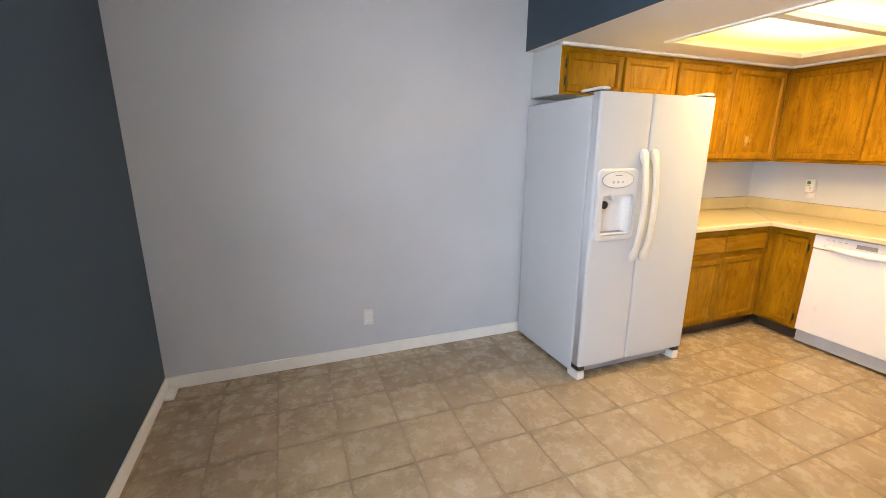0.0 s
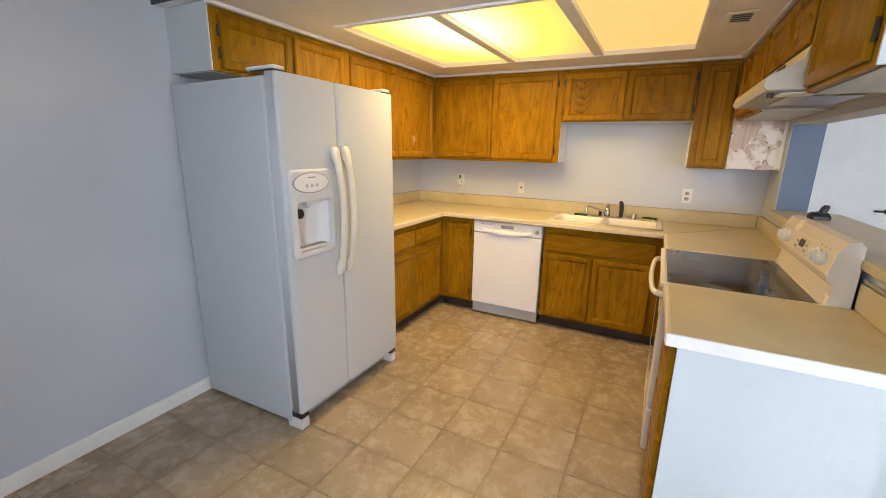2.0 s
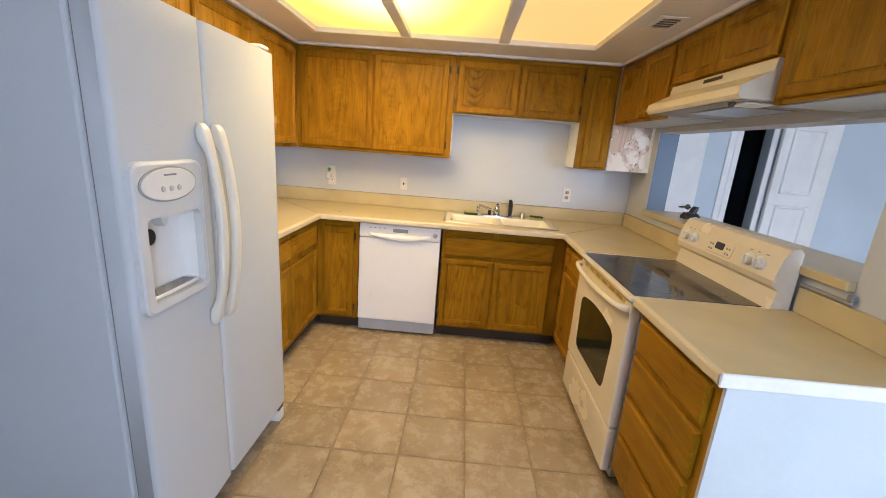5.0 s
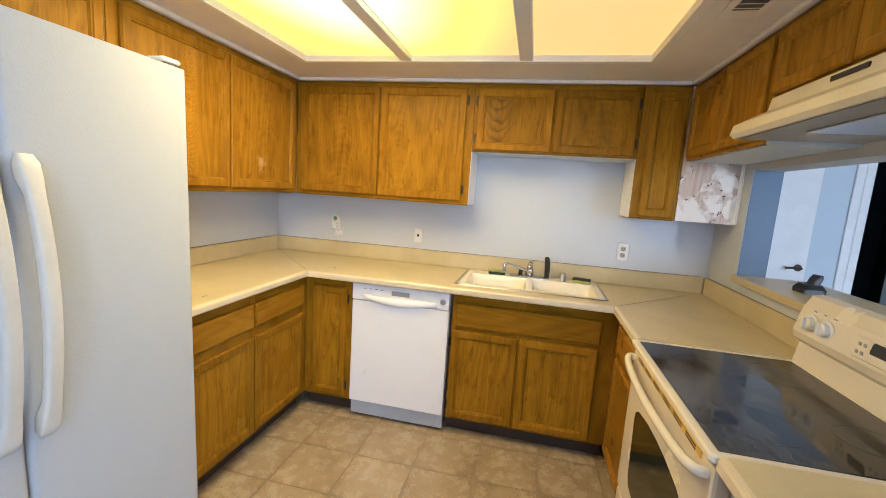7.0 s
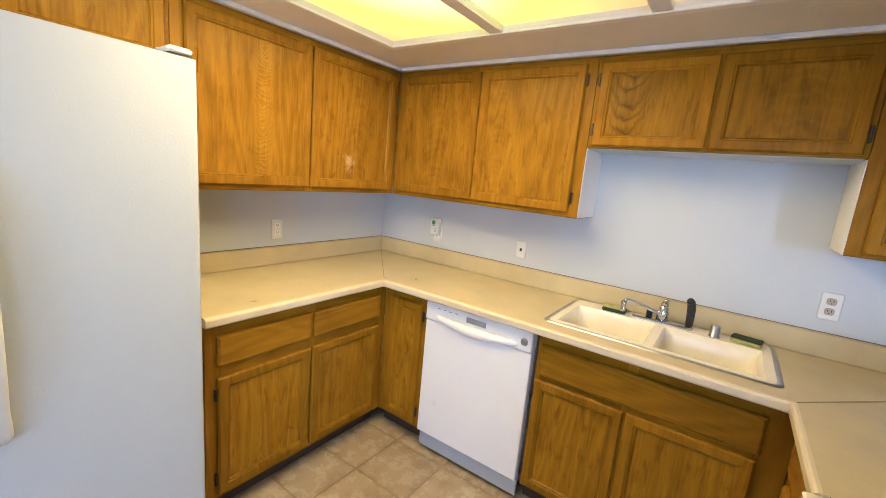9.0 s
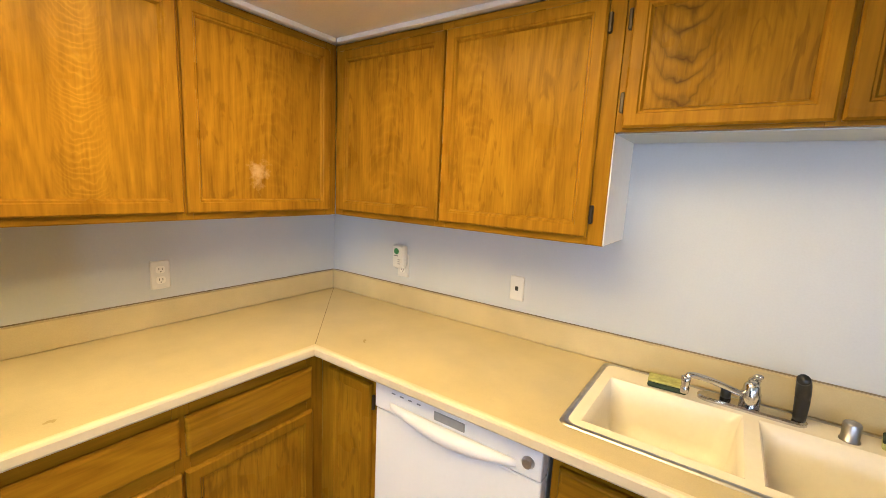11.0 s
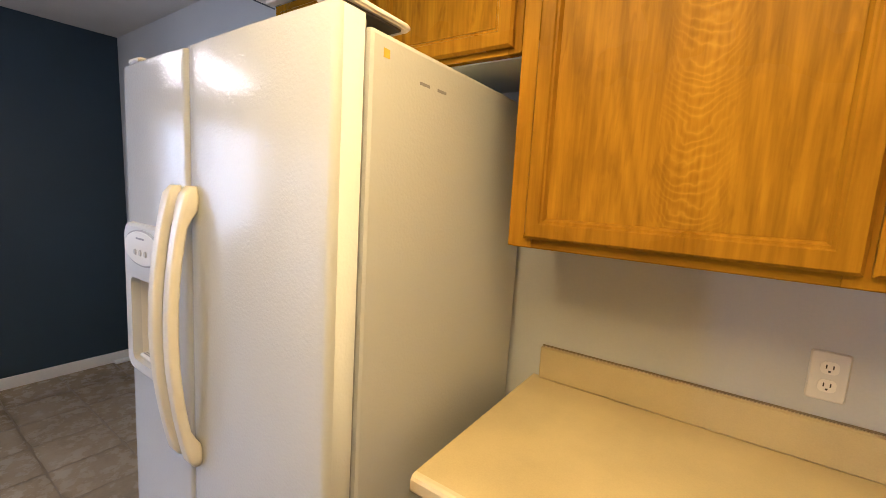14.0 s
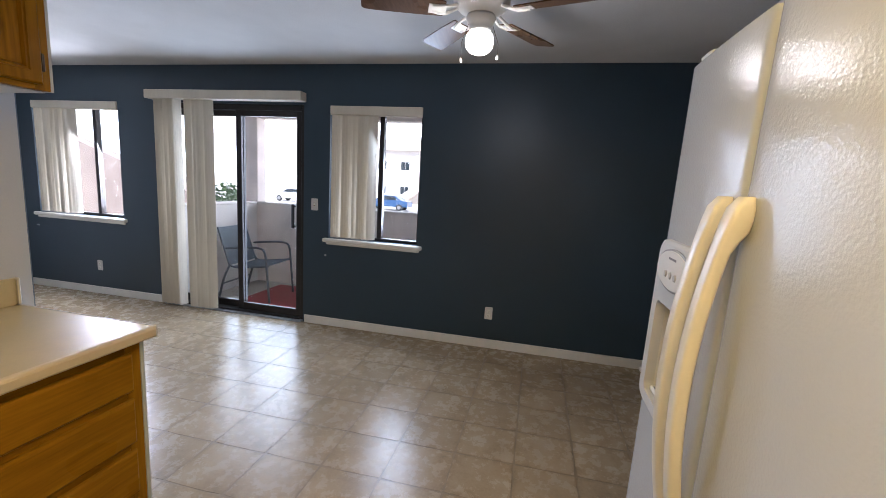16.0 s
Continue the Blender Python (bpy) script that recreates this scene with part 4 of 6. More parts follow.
for x0, x1, y0, y1 in ((sx0, bowls[0][0], sy0, sy1), (bowls[0][1], sx1, sy0, sy1), (bowls[0][0], bowls[0][1], sy0, bowls[1][2]), (bowls[0][0], bowls[0][1], bowls[1][3], bowls[0][2]), (bowls[0][0], bowls[0][1], bowls[0][3], sy1)):
    box(bm, x0, x1, y0, y1, zr - 0.012, zr)
part("deck", bm, M_SINK, sink)
for bx0, bx1, by0, by1 in bowls:
    bm = bmesh.new()
    rings = []
    for ins, z, r in ((0, zr, 0.004), (0.004, zr - 0.006, 0.012), (0.012, zr - 0.03, 0.035), (0.022, zr - 0.12, 0.045), (0.035, zr - 0.155, 0.05), (0.06, zr - 0.168, 0.05), (0.12, zr - 0.172, 0.03)):
        rings.append([(x, y, z) for x, y in rrect(bx0 + ins, bx1 - ins, by0 + ins, by1 - ins, r)])
    bowl = part("bowl", loops(bm, rings, cap0=False), M_SINK, sink, smooth=True)
    cx, cy = (bx0 + bx1) / 2, (by0 + by1) / 2
    part("drain", lathe(bmesh.new(), ((0.0, 0.006), (0.028, 0.006), (0.042, 0.004), (0.044, 0.0)), (cx, cy, zr - 0.172)), M_STEEL, bowl, "steel drain")

# ---- refrigerator ----
FX0, FX1, FG, FD, FB = 1.960, 2.855, 2.345, 2.280, 2.346
fr = thing("refrigerator", (2.42, 2.68, 0), "white side-by-side refrigerator with a dispenser in its door", "refrigerator")
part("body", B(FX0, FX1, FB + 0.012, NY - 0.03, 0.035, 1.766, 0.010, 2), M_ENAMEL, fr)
part("gasket", B(FX0 + 0.012, FX1 - 0.012, FB - 0.002, FB + 0.013, 0.10, 1.775), M_DARKGREY, fr, "dark door gasket")
part("base_grille", B(FX0 + 0.02, FX1 - 0.02, FB + 0.005, FB + 0.06, 0.02, 0.095), M_GREYP, fr, "recessed grey base grille")
for x in (FX0 + 0.004, FX1 - 0.064):
    part("foot_cover", B(x, x + 0.056, FD + 0.010, FB + 0.05, 0.0, 0.060, 0.008, 2), M_WHITEP, fr, "white plastic foot cover")
    part("hinge_pin", B(x + 0.002, x + 0.052, FD + 0.012, FB + 0.03, 0.066, 0.0985), M_BLACK, fr, "black lower hinge")
for x in (FX0 + 0.006, FX1 - 0.076):
    part("hinge_plate", B(x + 0.004, x + 0.066, FD + 0.018, FB + 0.10, 1.7835, 1.788), M_BLACK, fr, "dark hinge gap")
    part("hinge_cover", B(x, x + 0.070, FD + 0.015, FB + 0.13, 1.7885, 1.808, 0.012, 2), M_WHITEP, fr, "white hinge cover")


def fridge_door(x0, x1, hole=None):
    """A door with a gently crowned face and rounded edges; hole is the dispenser's recess."""
    bm = bmesh.new()
    z0, z1 = 0.10, 1.779
    xs = {x0 + (x1 - x0) * k / 12 for k in range(13)}
    for d in (0.001, 0.003, 0.006, 0.010, 0.015):
        xs |= {x0 + d, x1 - d}
    zs = [z0, z1]
    if hole:
        xs |= {hole[0], hole[1]}
        zs = sorted({z0, hole[2], hole[3], z1})
    xs = sorted(xs)

    def crown(x):
        t = (x - x0) / (x1 - x0) * 2 - 1
        e = max(0.0, 0.015 - min(x - x0, x1 - x))
        return FD + 0.004 * t * t + 0.015 - math.sqrt(max(0.0, 0.015 ** 2 - e ** 2))

    grid = {(i, j): bm.verts.new((x, crown(x), z)) for i, x in enumerate(xs) for j, z in enumerate(zs)}
    for i in range(len(xs) - 1):
        for j in range(len(zs) - 1):
            if hole and xs[i] >= hole[0] - 1e-6 and xs[i + 1] <= hole[1] + 1e-6 and zs[j] >= hole[2] - 1e-6 and zs[j + 1] <= hole[3] + 1e-6:
                continue
            bm.faces.new((grid[i, j], grid[i + 1, j], grid[i + 1, j + 1], grid[i, j + 1]))
    rim = [e for e in bm.edges if e.is_boundary and not (hole and all(hole[0] - 1e-4 <= v.co.x <= hole[1] + 1e-4 and hole[2] - 1e-4 <= v.co.z <= hole[3] + 1e-4 for v in e.verts))]
    for f in bm.faces:
        f.smooth = True
    made = bmesh.ops.extrude_edge_only(bm, edges=rim)["geom"]
    for v in made:
        if isinstance(v, bmesh.types.BMVert):
            v.co.y = FB
    bmesh.ops.split_edges(bm, edges=rim)
    return bm


HOLE = (2.020, 2.252, 0.958, 1.202)
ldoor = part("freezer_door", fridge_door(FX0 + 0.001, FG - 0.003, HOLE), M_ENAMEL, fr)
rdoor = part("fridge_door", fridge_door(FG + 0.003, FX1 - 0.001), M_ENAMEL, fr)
# dispenser
disp = part("dispenser_bezel", bmesh.new(), M_BEZEL, fr, "white moulded dispenser surround")
bm = bmesh.new()
o = rrect(1.979, 2.277, 0.925, 1.358, 0.035)
h = rrect(HOLE[0], HOLE[1], HOLE[2], HOLE[3], 0.02)
loops(bm, [[(x, FD + 0.010, z) for x, z in o], [(x, FD - 0.010, z) for x, z in rrect(1.982, 2.274, 0.928, 1.355, 0.034)], [(x, FD - 0.014, z) for x, z in rrect(1.990, 2.266, 0.936, 1.347, 0.03)], [(x, FD - 0.012, z) for x, z in h], [(x, FD + 0.012, z) for x, z in h]], cap0=False, cap1=False)
bmesh.ops.translate(bm, verts=bm.verts, vec=-BASE[fr.name])
bmesh.ops.recalc_face_normals(bm, faces=bm.faces)
bm.to_mesh(disp.data)
bm.free()
bm = bmesh.new()
rings = [[(x, y, z) for x, z in rrect(HOLE[0] + i, HOLE[1] - i, HOLE[2] + i * 0.3, HOLE[3] - i, 0.02 + i * 0.4)] for i, y in ((-0.002, FD + 0.0115), (0.004, FD + 0.038), (0.016, FD + 0.054), (0.05, FD + 0.060))]
part("recess", loops(bm, rings, cap0=False), M_WHITEP, disp, "white dispenser recess", smooth=True)
part("tray", B(HOLE[0] + 0.012, HOLE[1] - 0.012, FD + 0.0, FD + 0.052, HOLE[2] + 0.002, HOLE[2] + 0.016, 0.004), M_WHITEP, disp)
for k in range(7):
    y = FD + 0.004 + k * 0.0066
    part("tray_slot", B(HOLE[0] + 0.03, HOLE[1] - 0.03, y, y + 0.003, HOLE[2] + 0.0165, HOLE[2] + 0.018), M_GREYP, disp)
bm = bmesh.new()
lathe(bm, ((0.0, 0.0), (0.020, 0.0), (0.024, -0.004), (0.024, -0.02)), (2.076, FD + 0.050, 1.14), "y", 18)
part("lever", bm, M_BLACK, disp, "dark dispenser lever")
bm = bmesh.new()


def ellipse(cx, cz, a, b, y, n=28):
    return [(cx + a * math.cos(2 * math.pi * k / n), y, cz + b * math.sin(2 * math.pi * k / n)) for k in range(n)]


loops(bm, [ellipse(2.117, 1.292, 0.118, 0.050, FD - 0.012), ellipse(2.117, 1.292, 0.118, 0.050, FD - 0.0165), ellipse(2.117, 1.292, 0.112, 0.045, FD - 0.018)])
part("control_panel", bm, M_GREYP, disp, "oval control panel with a grey ring")
part("control_face", loops(bmesh.new(), [ellipse(2.117, 1.292, 0.1135, 0.0462, FD - 0.017), ellipse(2.117, 1.292, 0.110, 0.044, FD - 0.0195)]), M_WHITEP, disp)
for k in range(3):
    part("button", lathe(bmesh.new(), ((0, -0.003), (0.007, -0.003), (0.009, 0.0)), (2.084 + k * 0.033, FD - 0.0195, 1.280), "y", 14), M_BUTTON, disp, "small pale grey button")
bm = bmesh.new()
loops(bm, [[(x, FD + 0.010 + d, z) for x, z in ((2.098, 1.2035), (2.136, 1.2035), (2.128, 1.176), (2.117, 1.166), (2.106, 1.176))] for d in (0.0, 0.032)])
part("spout", bm, M_BEZEL, disp, "white ice chute")
part("mark", B(2.092, 2.142, FD - 0.0205, FD - 0.019, 1.316, 1.321), M_PRINT, disp, "unreadable grey mark")


M_HANDLE = mat("ivory_handle_plastic", (0.66, 0.63, 0.55), 0.35, vary=0.04, scale=8)


def fridge_handle(x, zt=1.468, zb=0.780, n=36):
    """A bowed pull: solid feet at both ends, an open gap behind the bow."""
    rings = []
    for k in range(n + 1):
        s = k / n
        z = zt + (zb - zt) * s
        out = 0.020 + 0.046 * math.sin(math.pi * s) ** 0.8
        if k in (0, n):
            out -= 0.006
        t = min(1.0, max(0.0, (min(s, 1 - s) - 0.075) / 0.05))
        back = -0.004 * (1 - t) + (out - 0.024) * t
        w = (0.0185 + 0.0035 * (1 - t)) if k not in (0, n) else 0.016
        rings.append([(px, py, z) for px, py in rrect(x - w, x + w, FD - out, FD - back, 0.0085)])
    return loops(bmesh.new(), rings)


part("handle", fridge_handle(FG - 0.048), M_HANDLE, ldoor, "long bowed white handle", smooth=True)
part("handle", fridge_handle(FG + 0.034), M_HANDLE, rdoor, "long bowed white handle", smooth=True)
part("warning_mark", B(FX1 - 0.0005, FX1 + 0.0006, 2.392, 2.408, 1.722, 1.738), mat("yellow_print", (0.6, 0.42, 0.03), 0.6), fr, "small yellow warning mark")
for y in (2.50, 2.56):
    part("vent_slot", B(FX1 - 0.0005, FX1 + 0.0006, y, y + 0.032, 1.700, 1.706), M_PRINT, fr)

# it leans back a little on its raised front feet
fr.location.y -= 0.0138
fr.location.z -= 0.005
fr.rotation_euler.x = radians(-0.83)

# ---- dishwasher ----
dw = thing("dishwasher", (4.2, 1.86, 0), "white built-in dishwasher under the worktop", "dishwasher")
DY0, DY1 = 1.558, 2.164
part("body", B(3.96, 4.47, DY0 + 0.004, DY1 - 0.004, 0.09, 0.868), M_GREYP, dw)
part("door", B(3.915, 3.958, DY0 + 0.004, DY1 - 0.004, 0.115, 0.762, 0.006, 2), M_DW, dw)
cp = part("control_panel", B(3.908, 3.958, DY0 + 0.004, DY1 - 0.004, 0.766, 0.866, 0.007, 2), M_DW, dw, "white control panel")
rings = []
for k in range(21):
    s = math.sin(math.pi * k / 20)
    y, d = DY0 + 0.075 + (DY1 - DY0 - 0.15) * k / 20, 0.003 + 0.020 * s ** 0.7
    rings.append([(x, y, z) for x, z in ((3.910, 0.806), (3.908 - d * 0.7, 0.802 - 0.004 * s), (3.908 - d, 0.794 - 0.012 * s), (3.908 - d, 0.788 - 0.024 * s), (3.908 - d * 0.7, 0.783 - 0.032 * s), (3.910, 0.781 - 0.034 * s))])
part("handle", loops(bmesh.new(), rings), M_DW, dw, "white bowed pull lip", smooth=True)
part("display", B(3.9055, 3.9085, 1.80, 1.91, 0.815, 0.842), M_GREYP, cp, "grey latch window")
part("knob", lathe(bmesh.new(), ((0.0, -0.012), (0.013, -0.012), (0.016, -0.004), (0.018, 0.0)), (3.908, 1.600, 0.812), "x", 18), M_STEEL, cp, "small steel dial")
for k in range(4):
    part("mark", B(3.9065, 3.909, DY1 - 0.20 + k * 0.035, DY1 - 0.185 + k * 0.035, 0.838, 0.842), M_PRINT, cp)
part("kick_plate", B(3.945, 3.96, DY0 + 0.006, DY1 - 0.006, 0.018, 0.105), M_KICK, dw, "grey-white kick plate")

# ---- cooker ----
RX0, RX1, RF, RT = 2.612, 3.382, 0.690, 0.905
ck = thing("electric_range", (3.0, 0.37, 0), "bisque electric range with a black ceramic hob", "range")
part("body", B(RX0, RX1, SY + 0.025, RF - 0.045, 0.03, RT - 0.016), M_BISQUE, ck)
for x in (RX0 + 0.03, RX1 - 0.07):
    part("foot", B(x, x + 0.04, RF - 0.12, RF - 0.08, 0.0, 0.03), M_BLACK, ck)
bm = bmesh.new()
rings = [[(x, y, z) for x, y in rrect(RX0 - 0.003 + i, RX1 + 0.003 - i, SY + 0.09 + i * 0, RF + 0.018 - i, 0.012)] for i, z in ((0.004, RT - 0.016), (0, RT - 0.010), (0, RT + 0.002), (0.006, RT + 0.006), (0.020, RT + 0.006), (0.024, RT + 0.003))]
part("hob_frame", loops(bm, rings), M_BISQUE, ck, "bisque hob surround")
M_RING = mat("burner_print", (0.046, 0.046, 0.049), 0.2)
hob = part("hob_glass", B(RX0 + 0.022, RX1 - 0.022, SY + 0.115, RF - 0.008, RT + 0.002, RT + 0.0065, 0.002), M_CERAN, ck, "black ceramic glass hob")
for cx, cy, r in ((2.80, 0.53, 0.10), (3.19, 0.53, 0.082), (2.80, 0.28, 0.075), (3.19, 0.28, 0.098)):
    bm = bmesh.new()
    loops(bm, [[(cx + q * math.cos(2 * math.pi * k / 40), cy + q * math.sin(2 * math.pi * k / 40), RT + 0.0068) for k in range(40)] for q in (r, r - 0.003)], cap0=False, cap1=False)
    part("burner_ring", bm, M_RING, hob, "faint grey burner ring")
part("side_panel", B(RX0 - 0.0015, RX0 - 0.0003, SY + 0.03, RF - 0.048, 0.032, RT - 0.018), M_GREYP, ck, "grey enamelled side panel")
od = part("oven_door", B(RX0 + 0.002, RX1 - 0.002, RF - 0.043, RF + 0.002, 0.285, RT - 0.028, 0.010, 2), M_BISQUE, ck)
bm = bmesh.new()
arc = [(RX0 + 0.165, 0.392), (RX0 + 0.20, 0.383), (RX1 - 0.20, 0.383), (RX1 - 0.165, 0.392), (RX1 - 0.150, 0.420), (RX1 - 0.132, 0.640), (RX1 - 0.140, 0.672), (RX1 - 0.175, 0.692), (3.10, 0.708), (3.0, 0.712), (2.90, 0.708), (RX0 + 0.175, 0.692), (RX0 + 0.140, 0.672), (RX0 + 0.132, 0.640), (RX0 + 0.150, 0.420)]
loops(bm, [[(x, RF + 0.0005, z) for x, z in arc], [(x, RF + 0.0035, z) for x, z in arc]])
part("window", bm, M_OVENGLASS, od, "dark oven window")
pts = smooth_path([(RX0 + 0.030, RF, 0.846), (RX0 + 0.042, RF + 0.030, 0.849), (RX0 + 0.13, RF + 0.046, 0.844), (3.0, RF + 0.054, 0.838), (RX1 - 0.13, RF + 0.046, 0.844), (RX1 - 0.042, RF + 0.030, 0.849), (RX1 - 0.030, RF, 0.846)], 6)
part("handle", tube(bmesh.new(), pts, 0.0125, 12, 1.15), M_BISQUE, od, "bisque bar handle", smooth=True)
vt = part("vent_trim", B(RX0 + 0.07, RX1 - 0.07, RF - 0.004, RF + 0.0055, 0.853, 0.8755, 0.003), M_YELLOWED, od, "heat-yellowed vent strip")
for k in range(6):
    x = RX0 + 0.10 + k * 0.102
    for z in (0.858, 0.867):
        part("vent_slot", B(x, x + 0.070, RF + 0.004, RF + 0.0065, z, z + 0.004), M_BLACK, vt)
part("drawer", B(RX0 + 0.002, RX1 - 0.002, RF - 0.043, RF + 0.000, 0.055, 0.275, 0.010, 2), M_BISQUE, ck, "bisque storage drawer")
# back console
bm = bmesh.new()
prof = [(SY + 0.026, RT - 0.006), (SY + 0.026, 1.150), (SY + 0.045, 1.168), (SY + 0.075, 1.160), (SY + 0.098, 1.120), (SY + 0.118, 1.030), (SY + 0.112, 1.005), (SY + 0.088, 0.985), (SY + 0.102, RT + 0.004), (SY + 0.102, RT - 0.006)]
loops(bm, [[(x, y, z) for y, z in prof] for x in (RX0, RX1)])
con = part("console", bm, M_BISQUE, ck, "sloping bisque control console")


def console_y(z):
    return SY + 0.098 + (1.120 - z) / 0.090 * 0.020


for x in (2.715, 2.785, 3.225, 3.300):
    bm = lathe(bmesh.new(), ((0.0, 0.024), (0.019, 0.024), (0.023, 0.020), (0.024, 0.006), (0.032, 0.004), (0.032, 0.0)), (x, console_y(1.075), 1.075), "y", 20)
    box(bm, x - 0.004, x + 0.004, console_y(1.075) + 0.02, console_y(1.075) + 0.034, 1.056, 1.096, 0.002)
    part("knob", bm, M_WHITEP, con, "pale grey control knob")
bm = bmesh.new()
z0, z1 = 1.040, 1.105
loops(bm, [[(x, console_y(z) + 0.001, z) for x, z in rrect(2.90, 3.10, z0, z1, 0.012)], [(x, console_y(z) + 0.004, z) for x, z in rrect(2.903, 3.097, z0 + 0.003, z1 - 0.003, 0.010)]])
clock = part("clock_panel", bm, M_BISQUE, con)
part("clock_display", loops(bmesh.new(), [[(x, console_y(z) + 0.0042, z) for x, z in rrect(2.968, 3.036, 1.066, 1.100, 0.006)], [(x, console_y(z) + 0.006, z) for x, z in rrect(2.97, 3.034, 1.068, 1.098, 0.006)]]), M_BLACK, con, "black clock display")
for x in (2.925, 2.945, 3.058, 3.078):
    for z in (1.058, 1.082):
        part("button", B(x - 0.006, x + 0.006, console_y(z) + 0.003, console_y(z) + 0.0065, z - 0.006, z + 0.006, 0.002), M_GREYP, con)
for x in (2.70, 2.75, 2.80, 3.21, 3.26, 3.31):
    part("mark", B(x - 0.008, x + 0.008, console_y(1.118) - 0.004, console_y(1.118) + 0.0015, 1.115, 1.119), M_PRINT, con)
part("badge", B(2.965, 3.025, SY + 0.086, SY + 0.0925, 0.940, 0.962, 0.002), M_BRASS, con, "small dark badge")

# ---- cooker hood ----
hd = thing("cooker_hood", (3.0, 0.25, 1.70), "cream enamel under-cabinet cooker hood", "cooker hood")
bm = bmesh.new()
hx0, hx1 = 2.606, 3.385
prof = [(SY + 0.003, 1.848), (0.358, 1.848), (0.366, 1.804), (0.466, 1.750), (0.473, 1.718), (0.460, 1.7035), (SY + 0.003, 1.7035)]
loops(bm, [[(x, y, z) for y, z in prof] for x in (hx0, hx1)])
part("shell", bm, M_HOOD, hd)
part("underside", B(hx0 + 0.02, hx1 - 0.02, SY + 0.03, 0.452, 1.7005, 1.7030), mat("hood_underside", (0.30, 0.28, 0.22), 0.5, vary=0.2), hd, "grey underside, darker than the shell")
part("filter", B(2.80, 3.15, 0.12, 0.36, 1.6955, 1.7003, 0.002), M_STEEL, hd, "metal mesh grease filter")
part("lamp_lens", B(2.66, 2.78, 0.29, 0.41, 1.6945, 1.7003, 0.0025), M_TRIM, hd, "white lamp lens")
part("fan_knob", lathe(bmesh.new(), ((0, -0.016), (0.010, -0.016), (0.012, 0.0)), (2.70, 0.432, 1.7003), "z", 14), M_BRASS, hd)
part("slot", B(2.93, 3.07, 0.360, 0.3655, 1.824, 1.838), M_BLACK, hd, "dark switch slot")

# ---- light box ----
lb = thing("ceiling_light_box", (3.2, 1.56, SOFF), "recessed kitchen ceiling light with three yellowed acrylic panels", "ceiling light")
bm = bmesh.new()
t = 0.035
for x0, x1, y0, y1 in ((LX0 - t, LX0, LY0 - t, LY1 + t), (LX1, LX1 + t, LY0 - t, LY1 + t), (LX0, LX1, LY0 - t, LY0), (LX0, LX1, LY1, LY1 + t)):
    box(bm, x0, x1, y0, y1, SOFF - 0.012, SOFF + 0.002, 0.003)
part("frame", bm, M_TRIM, lb, "white painted frame")
for y0, y1 in ((1.842, 1.905), (1.216, 1.282)):
    part("divider", B(LX0, LX1, y0, y1, SOFF - 0.008, SOFF + 0.016, 0.003), M_TRIM, lb, "white painted divider")
for y0, y1 in ((LY0, 1.216), (1.282, 1.842), (1.905, LY1)):
    part("panel", B(LX0 + 0.001, LX1 - 0.001, y0 + 0.001, y1 - 0.001, SOFF + 0.018, SOFF + 0.024), lit_panel("lit_yellowed_acrylic"), lb, "glowing yellowed acrylic panel")

# crown moulding where cabinets meet the kitchen ceiling

def moulding(x0, x1, y0, y1):
    tagged(part("trim", B(x0, x1, y0, y1, UT + 0.001, SOFF, 0.003), M_TRIM), "white painted moulding above the cabinets", "moulding", kind="structure")


moulding(1.985, 4.200, 2.716, 2.7465)
moulding(4.200, 4.2295, 0.375, 2.716)
moulding(2.030, 4.200, 0.3455, 0.375)

# ---- ceiling air vent ----
vent = thing("ceiling_vent", (3.25, 0.52, SOFF), "small white louvred ceiling air vent", "vent")
part("frame", B(3.13, 3.37, 0.455, 0.585, SOFF - 0.008, SOFF - 0.001, 0.002), M_TRIM, vent)
part("opening", B(3.16, 3.30, 0.480, 0.560, SOFF - 0.0095, SOFF - 0.0082), M_DARKGREY, vent, "dark opening")
for k in range(4):
    x = 3.164 + k * 0.034
    bm = bmesh.new()
    loops(bm, [[(x, y, SOFF - 0.0155), (x + 0.006, y, SOFF - 0.0155), (x + 0.020, y, SOFF - 0.0097), (x + 0.014, y, SOFF - 0.0097)] for y in (0.477, 0.563)])
    part("slat", bm, M_TRIM, vent)

# ---- floor ----
floor = tagged(part("floor", B(WX - 0.14, HALLX + 3.5, LIVS, NY, -0.10, -0.0011), M_GROUT), "stone-look beige vinyl tile floor", "floor", kind="structure")
TX, TY, PX, PY = 2.645, 1.312, 0.312, 0.3215


def tile_outline(wx, wy, rng):
    """A rectangle with slightly uneven, tumbled edges."""
    g = 0.0030
    pts = []
    for a, b in (((-1, -1), (1, -1)), ((1, -1), (1, 1)), ((1, 1), (-1, 1)), ((-1, 1), (-1, -1))):
        for k in range(4):
            f = k / 4
            u, v = a[0] + (b[0] - a[0]) * f, a[1] + (b[1] - a[1]) * f
            cut = 0.004 if k == 0 else rng.uniform(-0.0012, 0.0012)
            pts.append((u * (wx / 2 - g - cut), v * (wy / 2 - g - cut)))
    return pts


def tile_mesh(wx, wy, seed):
    rng = random.Random(seed)
    bm = bmesh.new()
    o = tile_outline(wx, wy, rng)
    loops(bm, [[(x * s, y * s, z) for x, y in o] for s, z in ((1.0, -0.003), (1.0, -0.0004), (0.996, 0.0))])
    bmesh.ops.recalc_face_normals(bm, faces=bm.faces)
    me = bpy.data.meshes.new("tile")
    bm.to_mesh(me)
    bm.free()
    me.materials.append(M_TILE)
    return me


